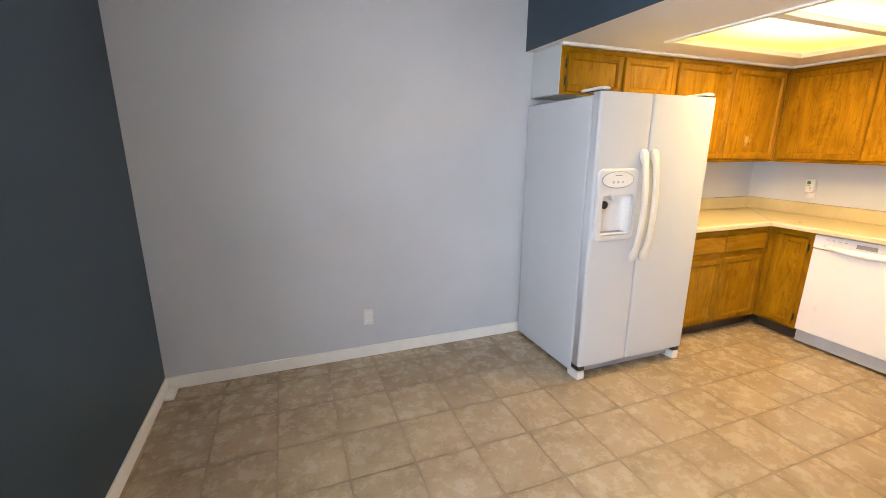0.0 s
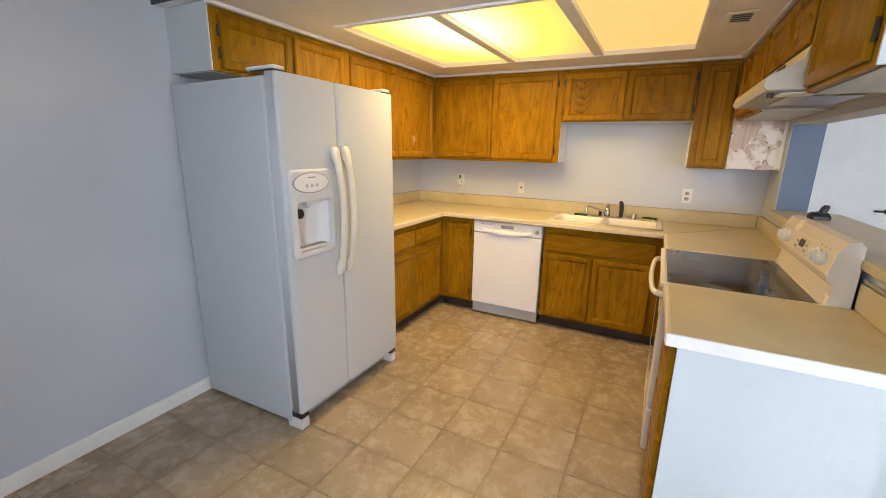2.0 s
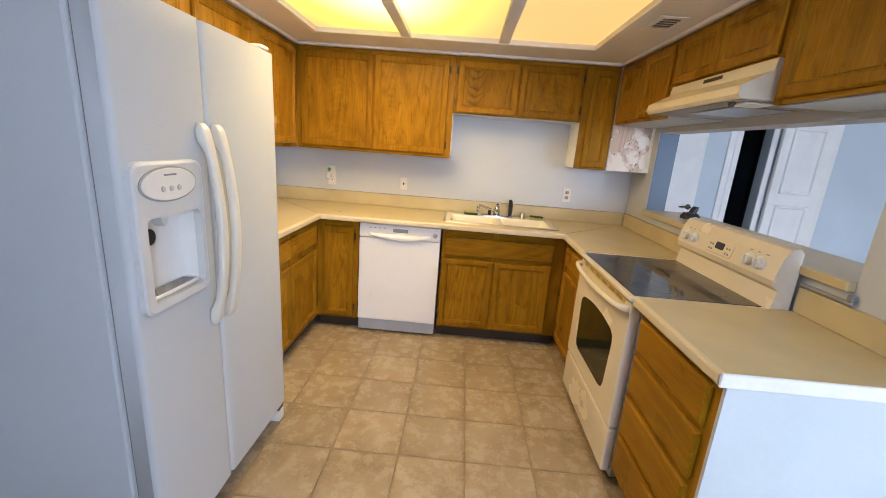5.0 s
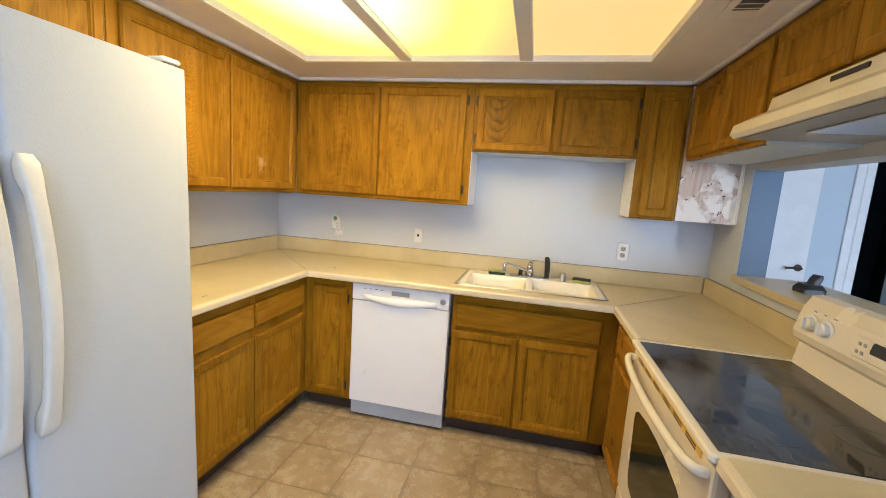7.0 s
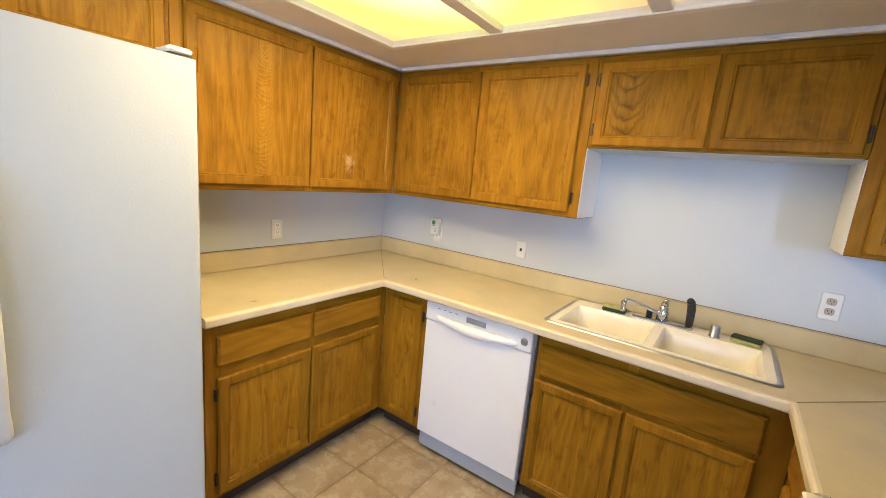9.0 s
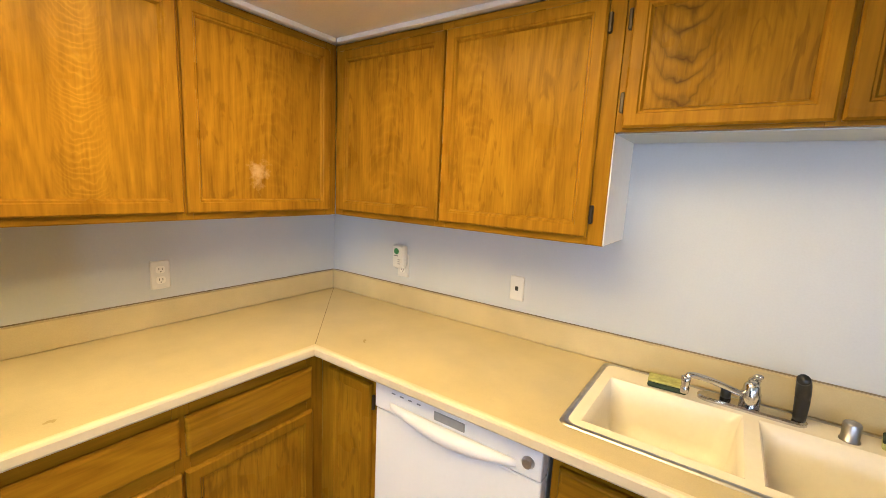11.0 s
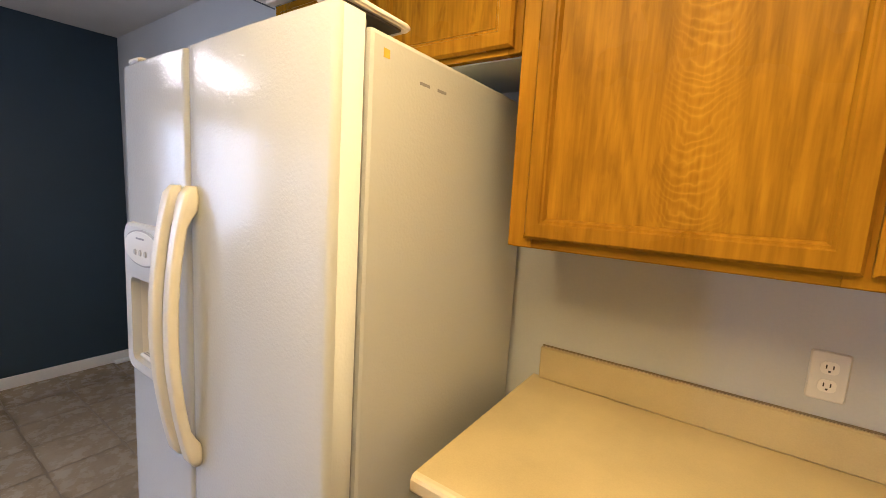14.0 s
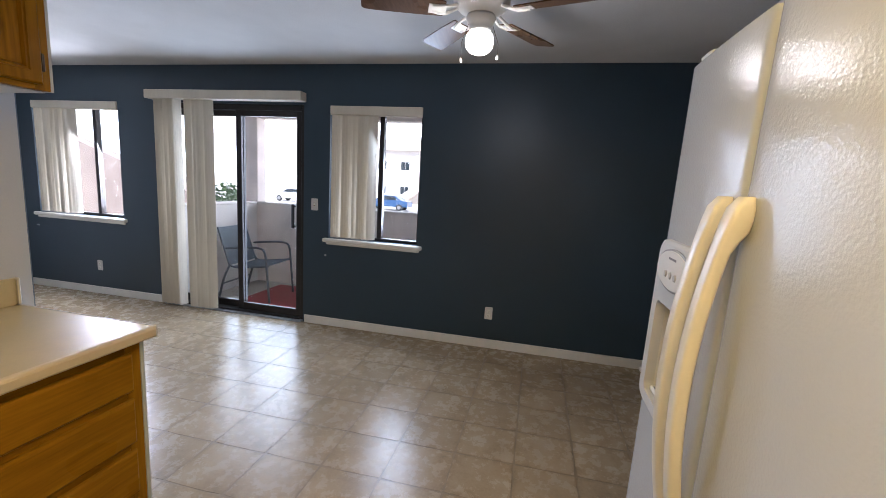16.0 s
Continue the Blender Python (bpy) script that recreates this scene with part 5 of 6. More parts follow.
TILES = {}
rest = bmesh.new()
for i in range(-12, 11):
    for j in range(-17, 7):
        x0, x1, y0, y1 = max(TX + i * PX, WX), min(TX + (i + 1) * PX, HALLX), max(TY + j * PY, LIVS), min(TY + (j + 1) * PY, NY)
        if x1 - x0 < 0.02 or y1 - y0 < 0.02 or (x0 > 4.0 and y0 > -0.1) or (y0 > 2.55 and x0 > 2.0):
            continue
        if y0 > -1.0 and x0 < 4.0 or y0 > -2.0 and x0 < 0.9:
            key = (round(x1 - x0, 3), round(y1 - y0, 3), (i * 7 + j * 3) % 9)
            if key not in TILES:
                TILES[key] = tile_mesh(*key)
            t = new("tile", TILES[key])
            t.location = ((x0 + x1) / 2, (y0 + y1) / 2, 0)
            t.parent = floor
        else:
            box(rest, x0 + 0.0022, x1 - 0.0022, y0 + 0.0022, y1 - 0.0022, -0.002, 0.0)
rest_tiles = part("tiles", rest, M_TILEFAR, floor)
rest_tiles["kind"] = "stuff"

# ---- faucet and things at the sink ----
fa = thing("faucet", (4.405, 1.14, TZ1 + 0.004), "chrome single-lever faucet with a black side sprayer", "faucet")
zt = TZ1 + 0.004
bm = bmesh.new()
rings = [[(x, y, z) for x, y in rrect(4.372 + i, 4.432 - i, 1.000 + i, 1.262 - i, 0.028 - i)] for i, z in ((0, zt), (0, zt + 0.007), (0.006, zt + 0.012))]
part("base_plate", loops(bm, rings), M_CHROME, fa, smooth=False)
part("body", lathe(bmesh.new(), ((0.026, 0.010), (0.025, 0.05), (0.022, 0.058), (0.020, 0.075), (0.012, 0.085), (0.0, 0.086)), (4.402, 1.132, zt)), M_CHROME, fa, smooth=True)
pts = smooth_path([(4.402, 1.140, zt + 0.040), (4.385, 1.175, zt + 0.052), (4.355, 1.225, zt + 0.074), (4.322, 1.278, zt + 0.090), (4.312, 1.292, zt + 0.082)], 5)
sp = part("spout", tube(bmesh.new(), pts, 0.0095, 12), M_CHROME, fa, smooth=True)
part("aerator", lathe(bmesh.new(), ((0.010, 0.0), (0.012, 0.004), (0.012, 0.018), (0.009, 0.022), (0.011, 0.026), (0.013, 0.05), (0.010, 0.052)), (4.311, 1.293, zt + 0.034)), M_CHROME, sp, smooth=True)
pts = smooth_path([(4.402, 1.130, zt + 0.082), (4.392, 1.128, zt + 0.100), (4.368, 1.122, zt + 0.118)], 4)
part("lever", tube(bmesh.new(), pts, [0.016] * 4 + [0.013] * 4 + [0.010], 12, 0.6), M_CHROME, fa, smooth=True)
pts = smooth_path([(4.400, 1.020, zt + 0.010), (4.400, 1.020, zt + 0.060), (4.398, 1.022, zt + 0.100), (4.386, 1.026, zt + 0.128), (4.372, 1.030, zt + 0.138)], 4)
part("sprayer", tube(bmesh.new(), pts, [0.015 + 0.003 * math.sin(k / 5) for k in range(17)], 12), M_BLACK, fa, "black side sprayer", smooth=True)
part("hose_clip", lathe(bmesh.new(), ((0.014, 0.0), (0.014, 0.03), (0.008, 0.034)), (4.418, 1.190, zt + 0.010)), M_BLACK, fa, smooth=True)

gap = thing("air_gap_cap", (4.385, 0.918, zt), "small brushed steel cap beside the faucet", "air gap")
part("cap", lathe(bmesh.new(), ((0.022, 0.0), (0.022, 0.004), (0.019, 0.006), (0.019, 0.046), (0.016, 0.051), (0.0, 0.052)), (4.385, 0.918, zt)), M_STEEL, gap, smooth=True)


def sponge(x, y, turn, label, flip=False):
    sp = thing("sponge", (x, y, zt), label, "sponge", "sponges on the sink")
    a, b = (M_SCOUR, M_SPONGE) if flip else (M_SPONGE, M_SCOUR)
    part("foam", box(bmesh.new(), x - 0.032, x + 0.032, y - 0.055, y + 0.055, zt, zt + 0.018, 0.006, 2), a, sp)
    part("scourer", box(bmesh.new(), x - 0.032, x + 0.032, y - 0.055, y + 0.055, zt + 0.018, zt + 0.026, 0.003), b, sp)
    sp.rotation_euler = (0, 0, radians(turn))


sponge(4.395, 1.345, 4, "yellow-green sponge with a dark scourer on the sink", True)
sponge(4.400, 0.800, -12, "dark green scourer sponge lying on the sink ledge")

# small gadget on the ledge
gd = thing("cordless_phone", (3.78, -0.09, 1.105), "black cordless phone standing in its charging cradle", "phone")
bm = bmesh.new()
loops(bm, [[(x, y, z) for x, y in rrect(3.735 + i, 3.825 - i, -0.145 + i, -0.045 - i, 0.02)] for i, z in ((0, 1.1055), (0, 1.125), (0.012, 1.145))])
part("cradle", bm, M_BLACK, gd)
bm = bmesh.new()
loops(bm, [[(x, y - (z - 1.13) * 0.35, z) for x, y in rrect(3.752 + i, 3.808 - i, -0.115 + i, -0.085 - i, 0.01)] for i, z in ((0, 1.130), (0, 1.172), (0.004, 1.188))])
part("handset", bm, M_BLACK, gd, "black handset")
part("keypad", B(3.760, 3.800, -0.0835, -0.0815, 1.142, 1.150), M_BLACK, gd)

# grey cable channel with a plug under the ledge
ch = thing("cable_channel", (2.5, 0.06, 1.03), "grey cable channel fixed above the backsplash", "cable channel")
part("channel", B(2.385, 2.605, SY + 0.001, SY + 0.016, 1.022, 1.036, 0.003), M_GREYP, ch)
part("end_plug", B(2.375, 2.400, SY + 0.001, SY + 0.024, 1.038, 1.062, 0.004), M_PRINT, ch, "small grey plug")

# ---- outlets and switches ----


def plate(name, label, side, at, gangs=("outlet",), w=0.070, h=0.115, sockets=None):
    """A wall plate; side is the way it faces."""
    ob = thing(name, at, label, "outlet" if "outlet" in name else "switch")
    f = {"S": lambda u, v, z: (at[0] + u, at[1] - v, at[2] + z), "N": lambda u, v, z: (at[0] + u, at[1] + v, at[2] + z),
         "W": lambda u, v, z: (at[0] - v, at[1] + u, at[2] + z), "E": lambda u, v, z: (at[0] + v, at[1] + u, at[2] + z)}[side]
    rings = [[f(u, v, z) for u, z in rrect(-w / 2 + i, w / 2 - i, -h / 2 + i, h / 2 - i, 0.006)] for i, v in ((0, 0.0005), (0, 0.003), (0.003, 0.006))]
    part("plate", loops(bmesh.new(), rings), M_WHITEP, ob)
    k = len(gangs)
    for i, g in enumerate(gangs):
        u = (i - (k - 1) / 2) * 0.046
        if g == "outlet":
            for z in (-0.021, 0.021):
                r = [[f(u + a, v, z + c) for a, c in rrect(-0.016, 0.016, -0.0145, 0.0145, 0.010)] for v in (0.006, 0.008)]
                face = part("socket", loops(bmesh.new(), r), sockets or M_TRIM, ob)
                for a in (-0.006, 0.006):
                    part("slot", fbox(bmesh.new(), f, u + a - 0.0012, u + a + 0.0012, 0.0081, 0.0088, z - 0.002, z + 0.007), M_BLACK, face)
                part("slot", fbox(bmesh.new(), f, u - 0.0022, u + 0.0022, 0.0081, 0.0088, z - 0.010, z - 0.006), M_BLACK, face)
        elif g == "switch":
            part("slot", fbox(bmesh.new(), f, u - 0.008, u + 0.008, 0.0055, 0.0066, -0.016, 0.016), M_SOCKET, ob, "almond switch slot")
            part("toggle", fbox(bmesh.new(), f, u - 0.005, u + 0.005, 0.005, 0.018, -0.004, 0.012, 0.002), M_TRIM, ob, "white toggle")
        elif g == "blank":
            part("screw", fbox(bmesh.new(), f, u - 0.003, u + 0.003, 0.006, 0.0072, 0.03, 0.036, 0.001), M_STEEL, ob)
        elif g == "jack":
            part("jack", fbox(bmesh.new(), f, u - 0.007, u + 0.007, 0.006, 0.008, -0.009, 0.009, 0.001), M_BLACK, ob, "small dark jack")
    return ob


plate("wall_outlet", "white double outlet low on the grey wall", "S", (0.764, NY, 0.300))
plate("wall_outlet", "white double outlet above the corner worktop", "S", (3.622, NY, 1.118))
plate("phone_outlet", "white phone jack plate above the worktop", "W", (EX, 1.934, 1.116), ("jack",), w=0.062, h=0.104)
plate("wall_outlet", "white double outlet beside the sink", "W", (EX, 0.555, 1.130), sockets=M_SOCKET)
plate("wall_outlet", "white double outlet low on the navy wall", "E", (WX, 1.612, 0.328))
plate("wall_outlet", "white double outlet under the far window", "E", (WX, -2.82, 0.330))
plate("light_switch", "white light switch beside the patio door", "E", (WX, -0.145, 1.20), ("switch",))
plate("wall_outlet", "white plate with an outlet and two switches", "N", (2.195, SY, 1.128), ("switch", "switch", "outlet"), w=0.165, h=0.115, sockets=M_SOCKET)
plate("wall_outlet", "white outlet plate behind a plug-in freshener", "W", (EX, 2.552, 1.118))
pf = thing("plug_in_freshener", (EX - 0.03, 2.556, 1.165), "white plug-in device with a green disc", "air freshener")
bm = bmesh.new()
loops(bm, [[(x, y, z) for y, z in rrect(2.520 + i, 2.592 - i, 1.108 + i, 1.222 - i, 0.012)] for i, x in ((0.004, EX - 0.009), (0, EX - 0.020), (0, EX - 0.036), (0.006, EX - 0.044))])
part("case", bm, M_WHITEP, pf)
part("disc", lathe(bmesh.new(), ((0.0, -0.004), (0.013, -0.004), (0.015, 0.0)), (EX - 0.044, 2.564, 1.192), "x", 18), M_GREEN, pf, "green disc")
part("mark", B(EX - 0.0455, EX - 0.044, 2.552, 2.580, 1.168, 1.172), M_PRINT, pf)
for k in range(3):
    part("slot", B(EX - 0.0455, EX - 0.044, 2.538, 2.554, 1.130 + k * 0.010, 1.133 + k * 0.010), M_PRINT, pf)
for y, z in ((-0.022, 0.712), (-3.68, 0.727)):
    ps = thing("cable_stub", (WX, y, z), "small pale cable stub sticking out of the wall", "cable")
    part("stub", lathe(bmesh.new(), ((0.010, 0.0), (0.010, 0.006), (0.005, 0.007), (0.004, 0.022)), (WX + 0.0005, y, z), "x", 12), M_GREYP, ps)

# ---- windows, blinds and patio door ----


def window(name, op, mullion, vanes, label):
    y0, y1, z0, z1 = op
    xo, xi = WX - 0.125, WX - 0.070
    w = tagged(new(name), label, "window", kind="structure")
    w.location = (WX - 0.07, (y0 + y1) / 2, z0)
    BASE[w.name] = Vector(w.location)
    t = 0.028
    bm = bmesh.new()
    for a, b, c, d in ((y0, y0 + t, z0, z1), (y1 - t, y1, z0, z1), (y0 + t, y1 - t, z0, z0 + t), (y0 + t, y1 - t, z1 - t, z1)):
        box(bm, xo, xi, a, b, c, d, 0.002)
    part("window_frame", bm, M_BRONZE, w, "dark bronze aluminium frame")
    part("mullion", B(xo + 0.004, xi + 0.006, mullion - 0.022, mullion + 0.022, z0 + t, z1 - t, 0.002), M_BRONZE, w, "dark bronze meeting stile")
    for a, b, x in ((y0 + t, mullion - 0.022, xo + 0.014), (mullion + 0.022, y1 - t, xo + 0.034)):
        g = part("pane", B(x, x + 0.004, a, b, z0 + t, z1 - t), M_GLASS, w)
        g.visible_shadow = False
    s = part("window_sill", B(WX - 0.07, WX + 0.045, y0 - 0.045, y1 + 0.050, z0 - 0.038, z0 - 0.001, 0.010, 2), M_TRIM, w, "white painted sill")
    part("apron", B(WX + 0.001, WX + 0.018, y0 - 0.02, y1 + 0.025, z0 - 0.062, z0 - 0.039, 0.004), M_TRIM, w)
    bl = thing("vertical_blind", (WX - 0.03, (vanes[0] + vanes[1]) / 2, z0), "cream vertical blind drawn to one side of the window", "blind", "vertical blinds")
    part("headrail", B(WX - 0.055, WX + 0.012, y0 + 0.004, y1 - 0.004, z1 - 0.082, z1 - 0.002, 0.004), M_VANE, bl, "cream headrail valance")
    n = max(5, round((vanes[1] - vanes[0]) / 0.055))
    for k in range(n):
        c = vanes[0] + (vanes[1] - vanes[0]) * (k + 0.5) / n
        vane(bl, WX - 0.022, c, z0 + 0.012, z1 - 0.083, 44 + 14 * math.sin(k * 2.3), 0.088)
    return w


def vane(bl, x, y, z0, z1, turn, width):
    a = radians(turn)
    d, nn = Vector((math.cos(a + math.pi / 2), math.sin(a + math.pi / 2), 0)), Vector((math.cos(a), math.sin(a), 0))
    rings = []
    for z in (z0, z1):
        ring = [Vector((x, y, z)) + d * (u * width / 2) + nn * (0.006 * (1 - u * u)) for u in (-1, -0.5, 0, 0.5, 1)]
        rings.append(ring + [p + nn * 0.0012 for p in reversed(ring)])
    return part("vane", loops(bmesh.new(), rings), M_VANE, bl)


window("window_1", W1, 0.498, (0.035, 0.455), "bronze sliding window with a white sill, looking onto the balcony")
window("window_2", W2, -2.855, (-3.60, -3.08), "bronze sliding window with a white sill")

pd = tagged(new("door_1"), "dark bronze sliding glass patio door, closed", "door", kind="structure")
pd.location = (WX - 0.07, -1.1, 0)
BASE[pd.name] = Vector(pd.location)
y0, y1, _, z1 = SD
xo, xi = WX - 0.13, WX - 0.03
bm = bmesh.new()
box(bm, xo, xi, y0, y0 + 0.045, 0.0, z1, 0.003)
box(bm, xo, xi, y1 - 0.045, y1, 0.0, z1, 0.003)
box(bm, xo, xi, y0 + 0.045, y1 - 0.045, z1 - 0.055, z1, 0.003)
box(bm, xo, xi + 0.02, y0 + 0.045, y1 - 0.045, 0.0, 0.030, 0.003)
part("door_frame", bm, M_BRONZE, pd, "dark bronze aluminium frame")
MY = -0.99


def sash(a, b, x, name):
    bm = bmesh.new()
    w = 0.060
    box(bm, x, x + 0.030, a, a + w, 0.031, z1 - 0.056, 0.002)
    box(bm, x, x + 0.030, b - w, b, 0.031, z1 - 0.056, 0.002)
    box(bm, x, x + 0.030, a + w, b - w, 0.031, 0.031 + 0.075, 0.002)
    box(bm, x, x + 0.030, a + w, b - w, z1 - 0.056 - 0.055, z1 - 0.056, 0.002)
    s = part(name, bm, M_BRONZE, pd)
    g = part("pane", B(x + 0.012, x + 0.017, a + w, b - w, 0.106, z1 - 0.111), M_GLASS, s)
    g.visible_shadow = False
    return s


sash(y0 + 0.046, MY - 0.005, xo + 0.012, "fixed_sash")
mv = sash(MY - 0.060, y1 - 0.046, xo + 0.056, "sliding_sash")
bm = bmesh.new()
hx = xo + 0.086
for z in (0.965, 1.165):
    box(bm, hx, hx + 0.034, -0.395, -0.375, z - 0.010, z + 0.010, 0.003)
box(bm, hx + 0.030, hx + 0.048, -0.400, -0.370, 0.945, 1.185, 0.005)
part("handle", bm, M_BLACK, mv, "black pull handle")
part("threshold", B(WX - 0.03, WX + 0.035, y0 + 0.03, y1 - 0.01, 0.0005, 0.012, 0.003), M_STEEL, pd, "metal threshold strip")
bl = thing("vertical_blind", (WX + 0.05, -1.6, 0.02), "long cream vertical blind drawn aside at the patio door", "blind", "vertical blinds")
bm = bmesh.new()
box(bm, WX + 0.001, WX + 0.105, -1.990, -0.240, 2.148, 2.232, 0.006, 2)
part("headrail", bm, M_VANE, bl, "cream headrail valance")
for k in range(5):
    vane(bl, WX + 0.055, -1.870 + k * 0.056, 0.03, 2.147, 66 + 9 * math.sin(k * 1.7), 0.086)
for k in range(6):
    vane(bl, WX + 0.055, -1.505 + k * 0.046, 0.03, 2.147, 30 + 10 * math.sin(k * 1.9), 0.088)

# ---- ceiling fan ----
FCX, FCY = 1.0, 1.60
fan = thing("ceiling_fan", (FCX, FCY, CEIL), "cream ceiling fan with walnut blades and a lit globe", "ceiling fan")
c = (FCX, FCY, 0)
part("canopy", lathe(bmesh.new(), ((0.095, CEIL - 0.001), (0.095, CEIL - 0.015), (0.075, CEIL - 0.045), (0.060, CEIL - 0.055)), c, seg=28), M_FANW, fan, smooth=True)
part("motor_housing", lathe(bmesh.new(), ((0.070, 2.434), (0.118, 2.425), (0.138, 2.400), (0.142, 2.370), (0.138, 2.340), (0.112, 2.312), (0.085, 2.304), (0.080, 2.288)), c, seg=32), M_FANW, fan, smooth=True)
part("light_fitter", lathe(bmesh.new(), ((0.068, 2.290), (0.074, 2.274), (0.062, 2.248), (0.050, 2.232), (0.056, 2.224), (0.056, 2.214)), c, seg=28), M_FANW, fan, smooth=True)
part("globe", lathe(bmesh.new(), ((0.048, 2.220), (0.052, 2.213), (0.066, 2.197), (0.070, 2.166), (0.066, 2.140), (0.048, 2.120), (0.020, 2.109), (0.0, 2.108)), c, seg=32), M_GLOBE, fan, "glowing opal glass globe", smooth=True)
for dx, dy, zb in ((0.020, -0.052, 2.062), (-0.012, 0.056, 2.085)):
    ch = part("pull_chain", tube(bmesh.new(), [(FCX + dx, FCY + dy, 2.255), (FCX + dx, FCY + dy * 1.65, 2.16), (FCX + dx, FCY + dy * 1.65, zb + 0.02)], 0.0015, 6), M_BRASS, fan)
    part("pull", lathe(bmesh.new(), ((0.0, 0.024), (0.006, 0.020), (0.007, 0.004), (0.0, 0.0)), (FCX + dx, FCY + dy * 1.65, zb), seg=10), M_FANW, ch)
for k in range(5):
    m = Matrix.Translation((FCX, FCY, 2.300)) @ Matrix.Rotation(radians(147 + 72 * k), 4, "Z")
    tilt = Matrix.Rotation(radians(12), 4, "X")
    bm = bmesh.new()
    prof = [(0.18, 0.050), (0.19, 0.056), (0.33, 0.064), (0.51, 0.070), (0.565, 0.068), (0.58, 0.055)]
    out = [(x, w) for x, w in prof] + [(x, -w) for x, w in reversed(prof)]
    loops(bm, [[(x, y, z) for x, y in out] for z in (-0.003, 0.003)])
    bmesh.ops.transform(bm, matrix=m @ tilt, verts=bm.verts)
    blade = part("blade", bm, M_BLADE, fan, "walnut-brown fan blade")
    bm = bmesh.new()
    for s in (-1, 1):
        tube(bm, smooth_path([(0.095, s * 0.006, 0.030), (0.140, s * 0.022, 0.008), (0.185, s * 0.030, -0.006), (0.240, s * 0.020, -0.007)], 4), 0.008, 8)
    box(bm, 0.175, 0.260, -0.034, 0.034, -0.0085, -0.0035, 0.002)
    bmesh.ops.transform(bm, matrix=m @ tilt, verts=bm.verts)
    part("blade_iron", bm, M_FANW, blade, "cream scrolled blade iron")

# ---- beyond the pass-through ----


def panel_door(name, label, m, width, height, lever_u, rows, leaf=0.038, knob=False):
    """A painted door leaf in its own frame of reference, u along its width from the hinge, set by m."""
    d = tagged(new(name), label, "door", kind="structure")
    d.matrix_world = m
    BASE[d.name] = Vector((0, 0, 0))
    part("leaf", B(0.0, width, -leaf, 0.0, 0.008, height, 0.002), M_TRIM, d, "white painted door leaf")
    for a, b, z0, z1 in rows:
        for v in (0.001, -leaf - 0.001):
            s = 1 if v > 0 else -1
            bm = bmesh.new()
            loops(bm, [[(x, v + s * dv, z) for x, z in ((a + i, z0 + i), (b - i, z0 + i), (b - i, z1 - i), (a + i, z1 - i))] for i, dv in ((0, 0.0), (0.008, 0.014), (0.026, 0.014), (0.038, 0.001))], cap0=False)
            part("raised_moulding", bm, M_TRIM, d)
    for s in (1, -1) if lever_u else ():
        y = 0.001 if s > 0 else -leaf - 0.001
        bm = lathe(bmesh.new(), ((0.030, 0.0), (0.030, s * 0.006), (0.012, s * 0.010), (0.012, s * 0.05)), (lever_u, y, 1.0), "y", 18)
        if not knob:
            w = -1 if lever_u > width / 2 else 1
            tube(bm, [(lever_u, y + s * 0.045, 1.0), (lever_u + w * 0.05, y + s * 0.048, 1.002), (lever_u + w * 0.11, y + s * 0.045, 0.998)], 0.009, 10)
        part("door_handle", bm, M_BRASS, d, "dark bronze lever handle")
    return d


def casing(y0, y1, z1, w=0.060):
    for a, b, c, d in ((y0 - w, y0, 0.0, z1 + w), (y1, y1 + w, 0.0, z1 + w), (y0, y1, z1, z1 + w)):
        tagged(part("trim", B(HALLX - 0.016, HALLX - 0.001, a, b, c, d, 0.004), M_TRIM), "white painted door casing", "door casing", kind="structure")


# white flush door on the hall wall, closed
panel_door("door_2", "white painted flush door with a bronze lever", pose(HALLX - 0.042, -0.30, 0, 0, 0, -90), 0.835, 2.03, 0.775, ())
casing(HD[0], HD[1], HD[3], 0.062)
tagged(part("trim", B(HALLX - 0.020, HALLX - 0.001, -2.54, -2.44, 0, 2.10, 0.004), M_TRIM), "white painted door casing", "door casing", kind="structure")
tagged(part("trim", B(HALLX - 0.016, HALLX - 0.001, -1.53 + 0.063, -1.40, 0, 2.09, 0.004), M_TRIM), "white painted door casing", "door casing", kind="structure")
# bedroom door, swung open into the bedroom
panel_door("door_3", "white painted two-panel door, closed, beside a dark doorway", pose(HALLX - 0.042, -1.905, 0, 0, 0, -90), 0.53, 2.02, None, ((0.09, 0.44, 1.22, 1.92), (0.09, 0.44, 0.20, 1.10)))
tagged(part("trim", B(HALLX + 0.001, HALLX + 0.119, HD[1] - 0.012, HD[1] - 0.001, 0, HD[3]), M_TRIM), "white painted door jamb", "door jamb", kind="structure")
bw = tagged(new("window_3"), "bedroom window with pale daylight behind it", "window", kind="structure")
bw.location = (HALLX + 3.4, -3.1, 0.95)
BASE[bw.name] = Vector(bw.location)
bm = bmesh.new()
x = HALLX + 3.41
for a, b, c2, d2 in ((BW[0], BW[0] + 0.04, BW[2], BW[3]), (BW[1] - 0.04, BW[1], BW[2], BW[3]), (BW[0] + 0.04, BW[1] - 0.04, BW[2], BW[2] + 0.04), (BW[0] + 0.04, BW[1] - 0.04, BW[3] - 0.04, BW[3])):
    box(bm, x, x + 0.05, a, b, c2, d2)
part("window_frame", bm, M_TRIM, bw)
g = part("pane", B(x + 0.02, x + 0.025, BW[0] + 0.04, BW[1] - 0.04, BW[2] + 0.04, BW[3] - 0.04), M_GLASS, bw)
g.visible_shadow = False
part("window_sill", B(HALLX + 3.34, HALLX + 3.40, BW[0] - 0.04, BW[1] + 0.04, BW[2] - 0.04, BW[2]), M_TRIM, bw)

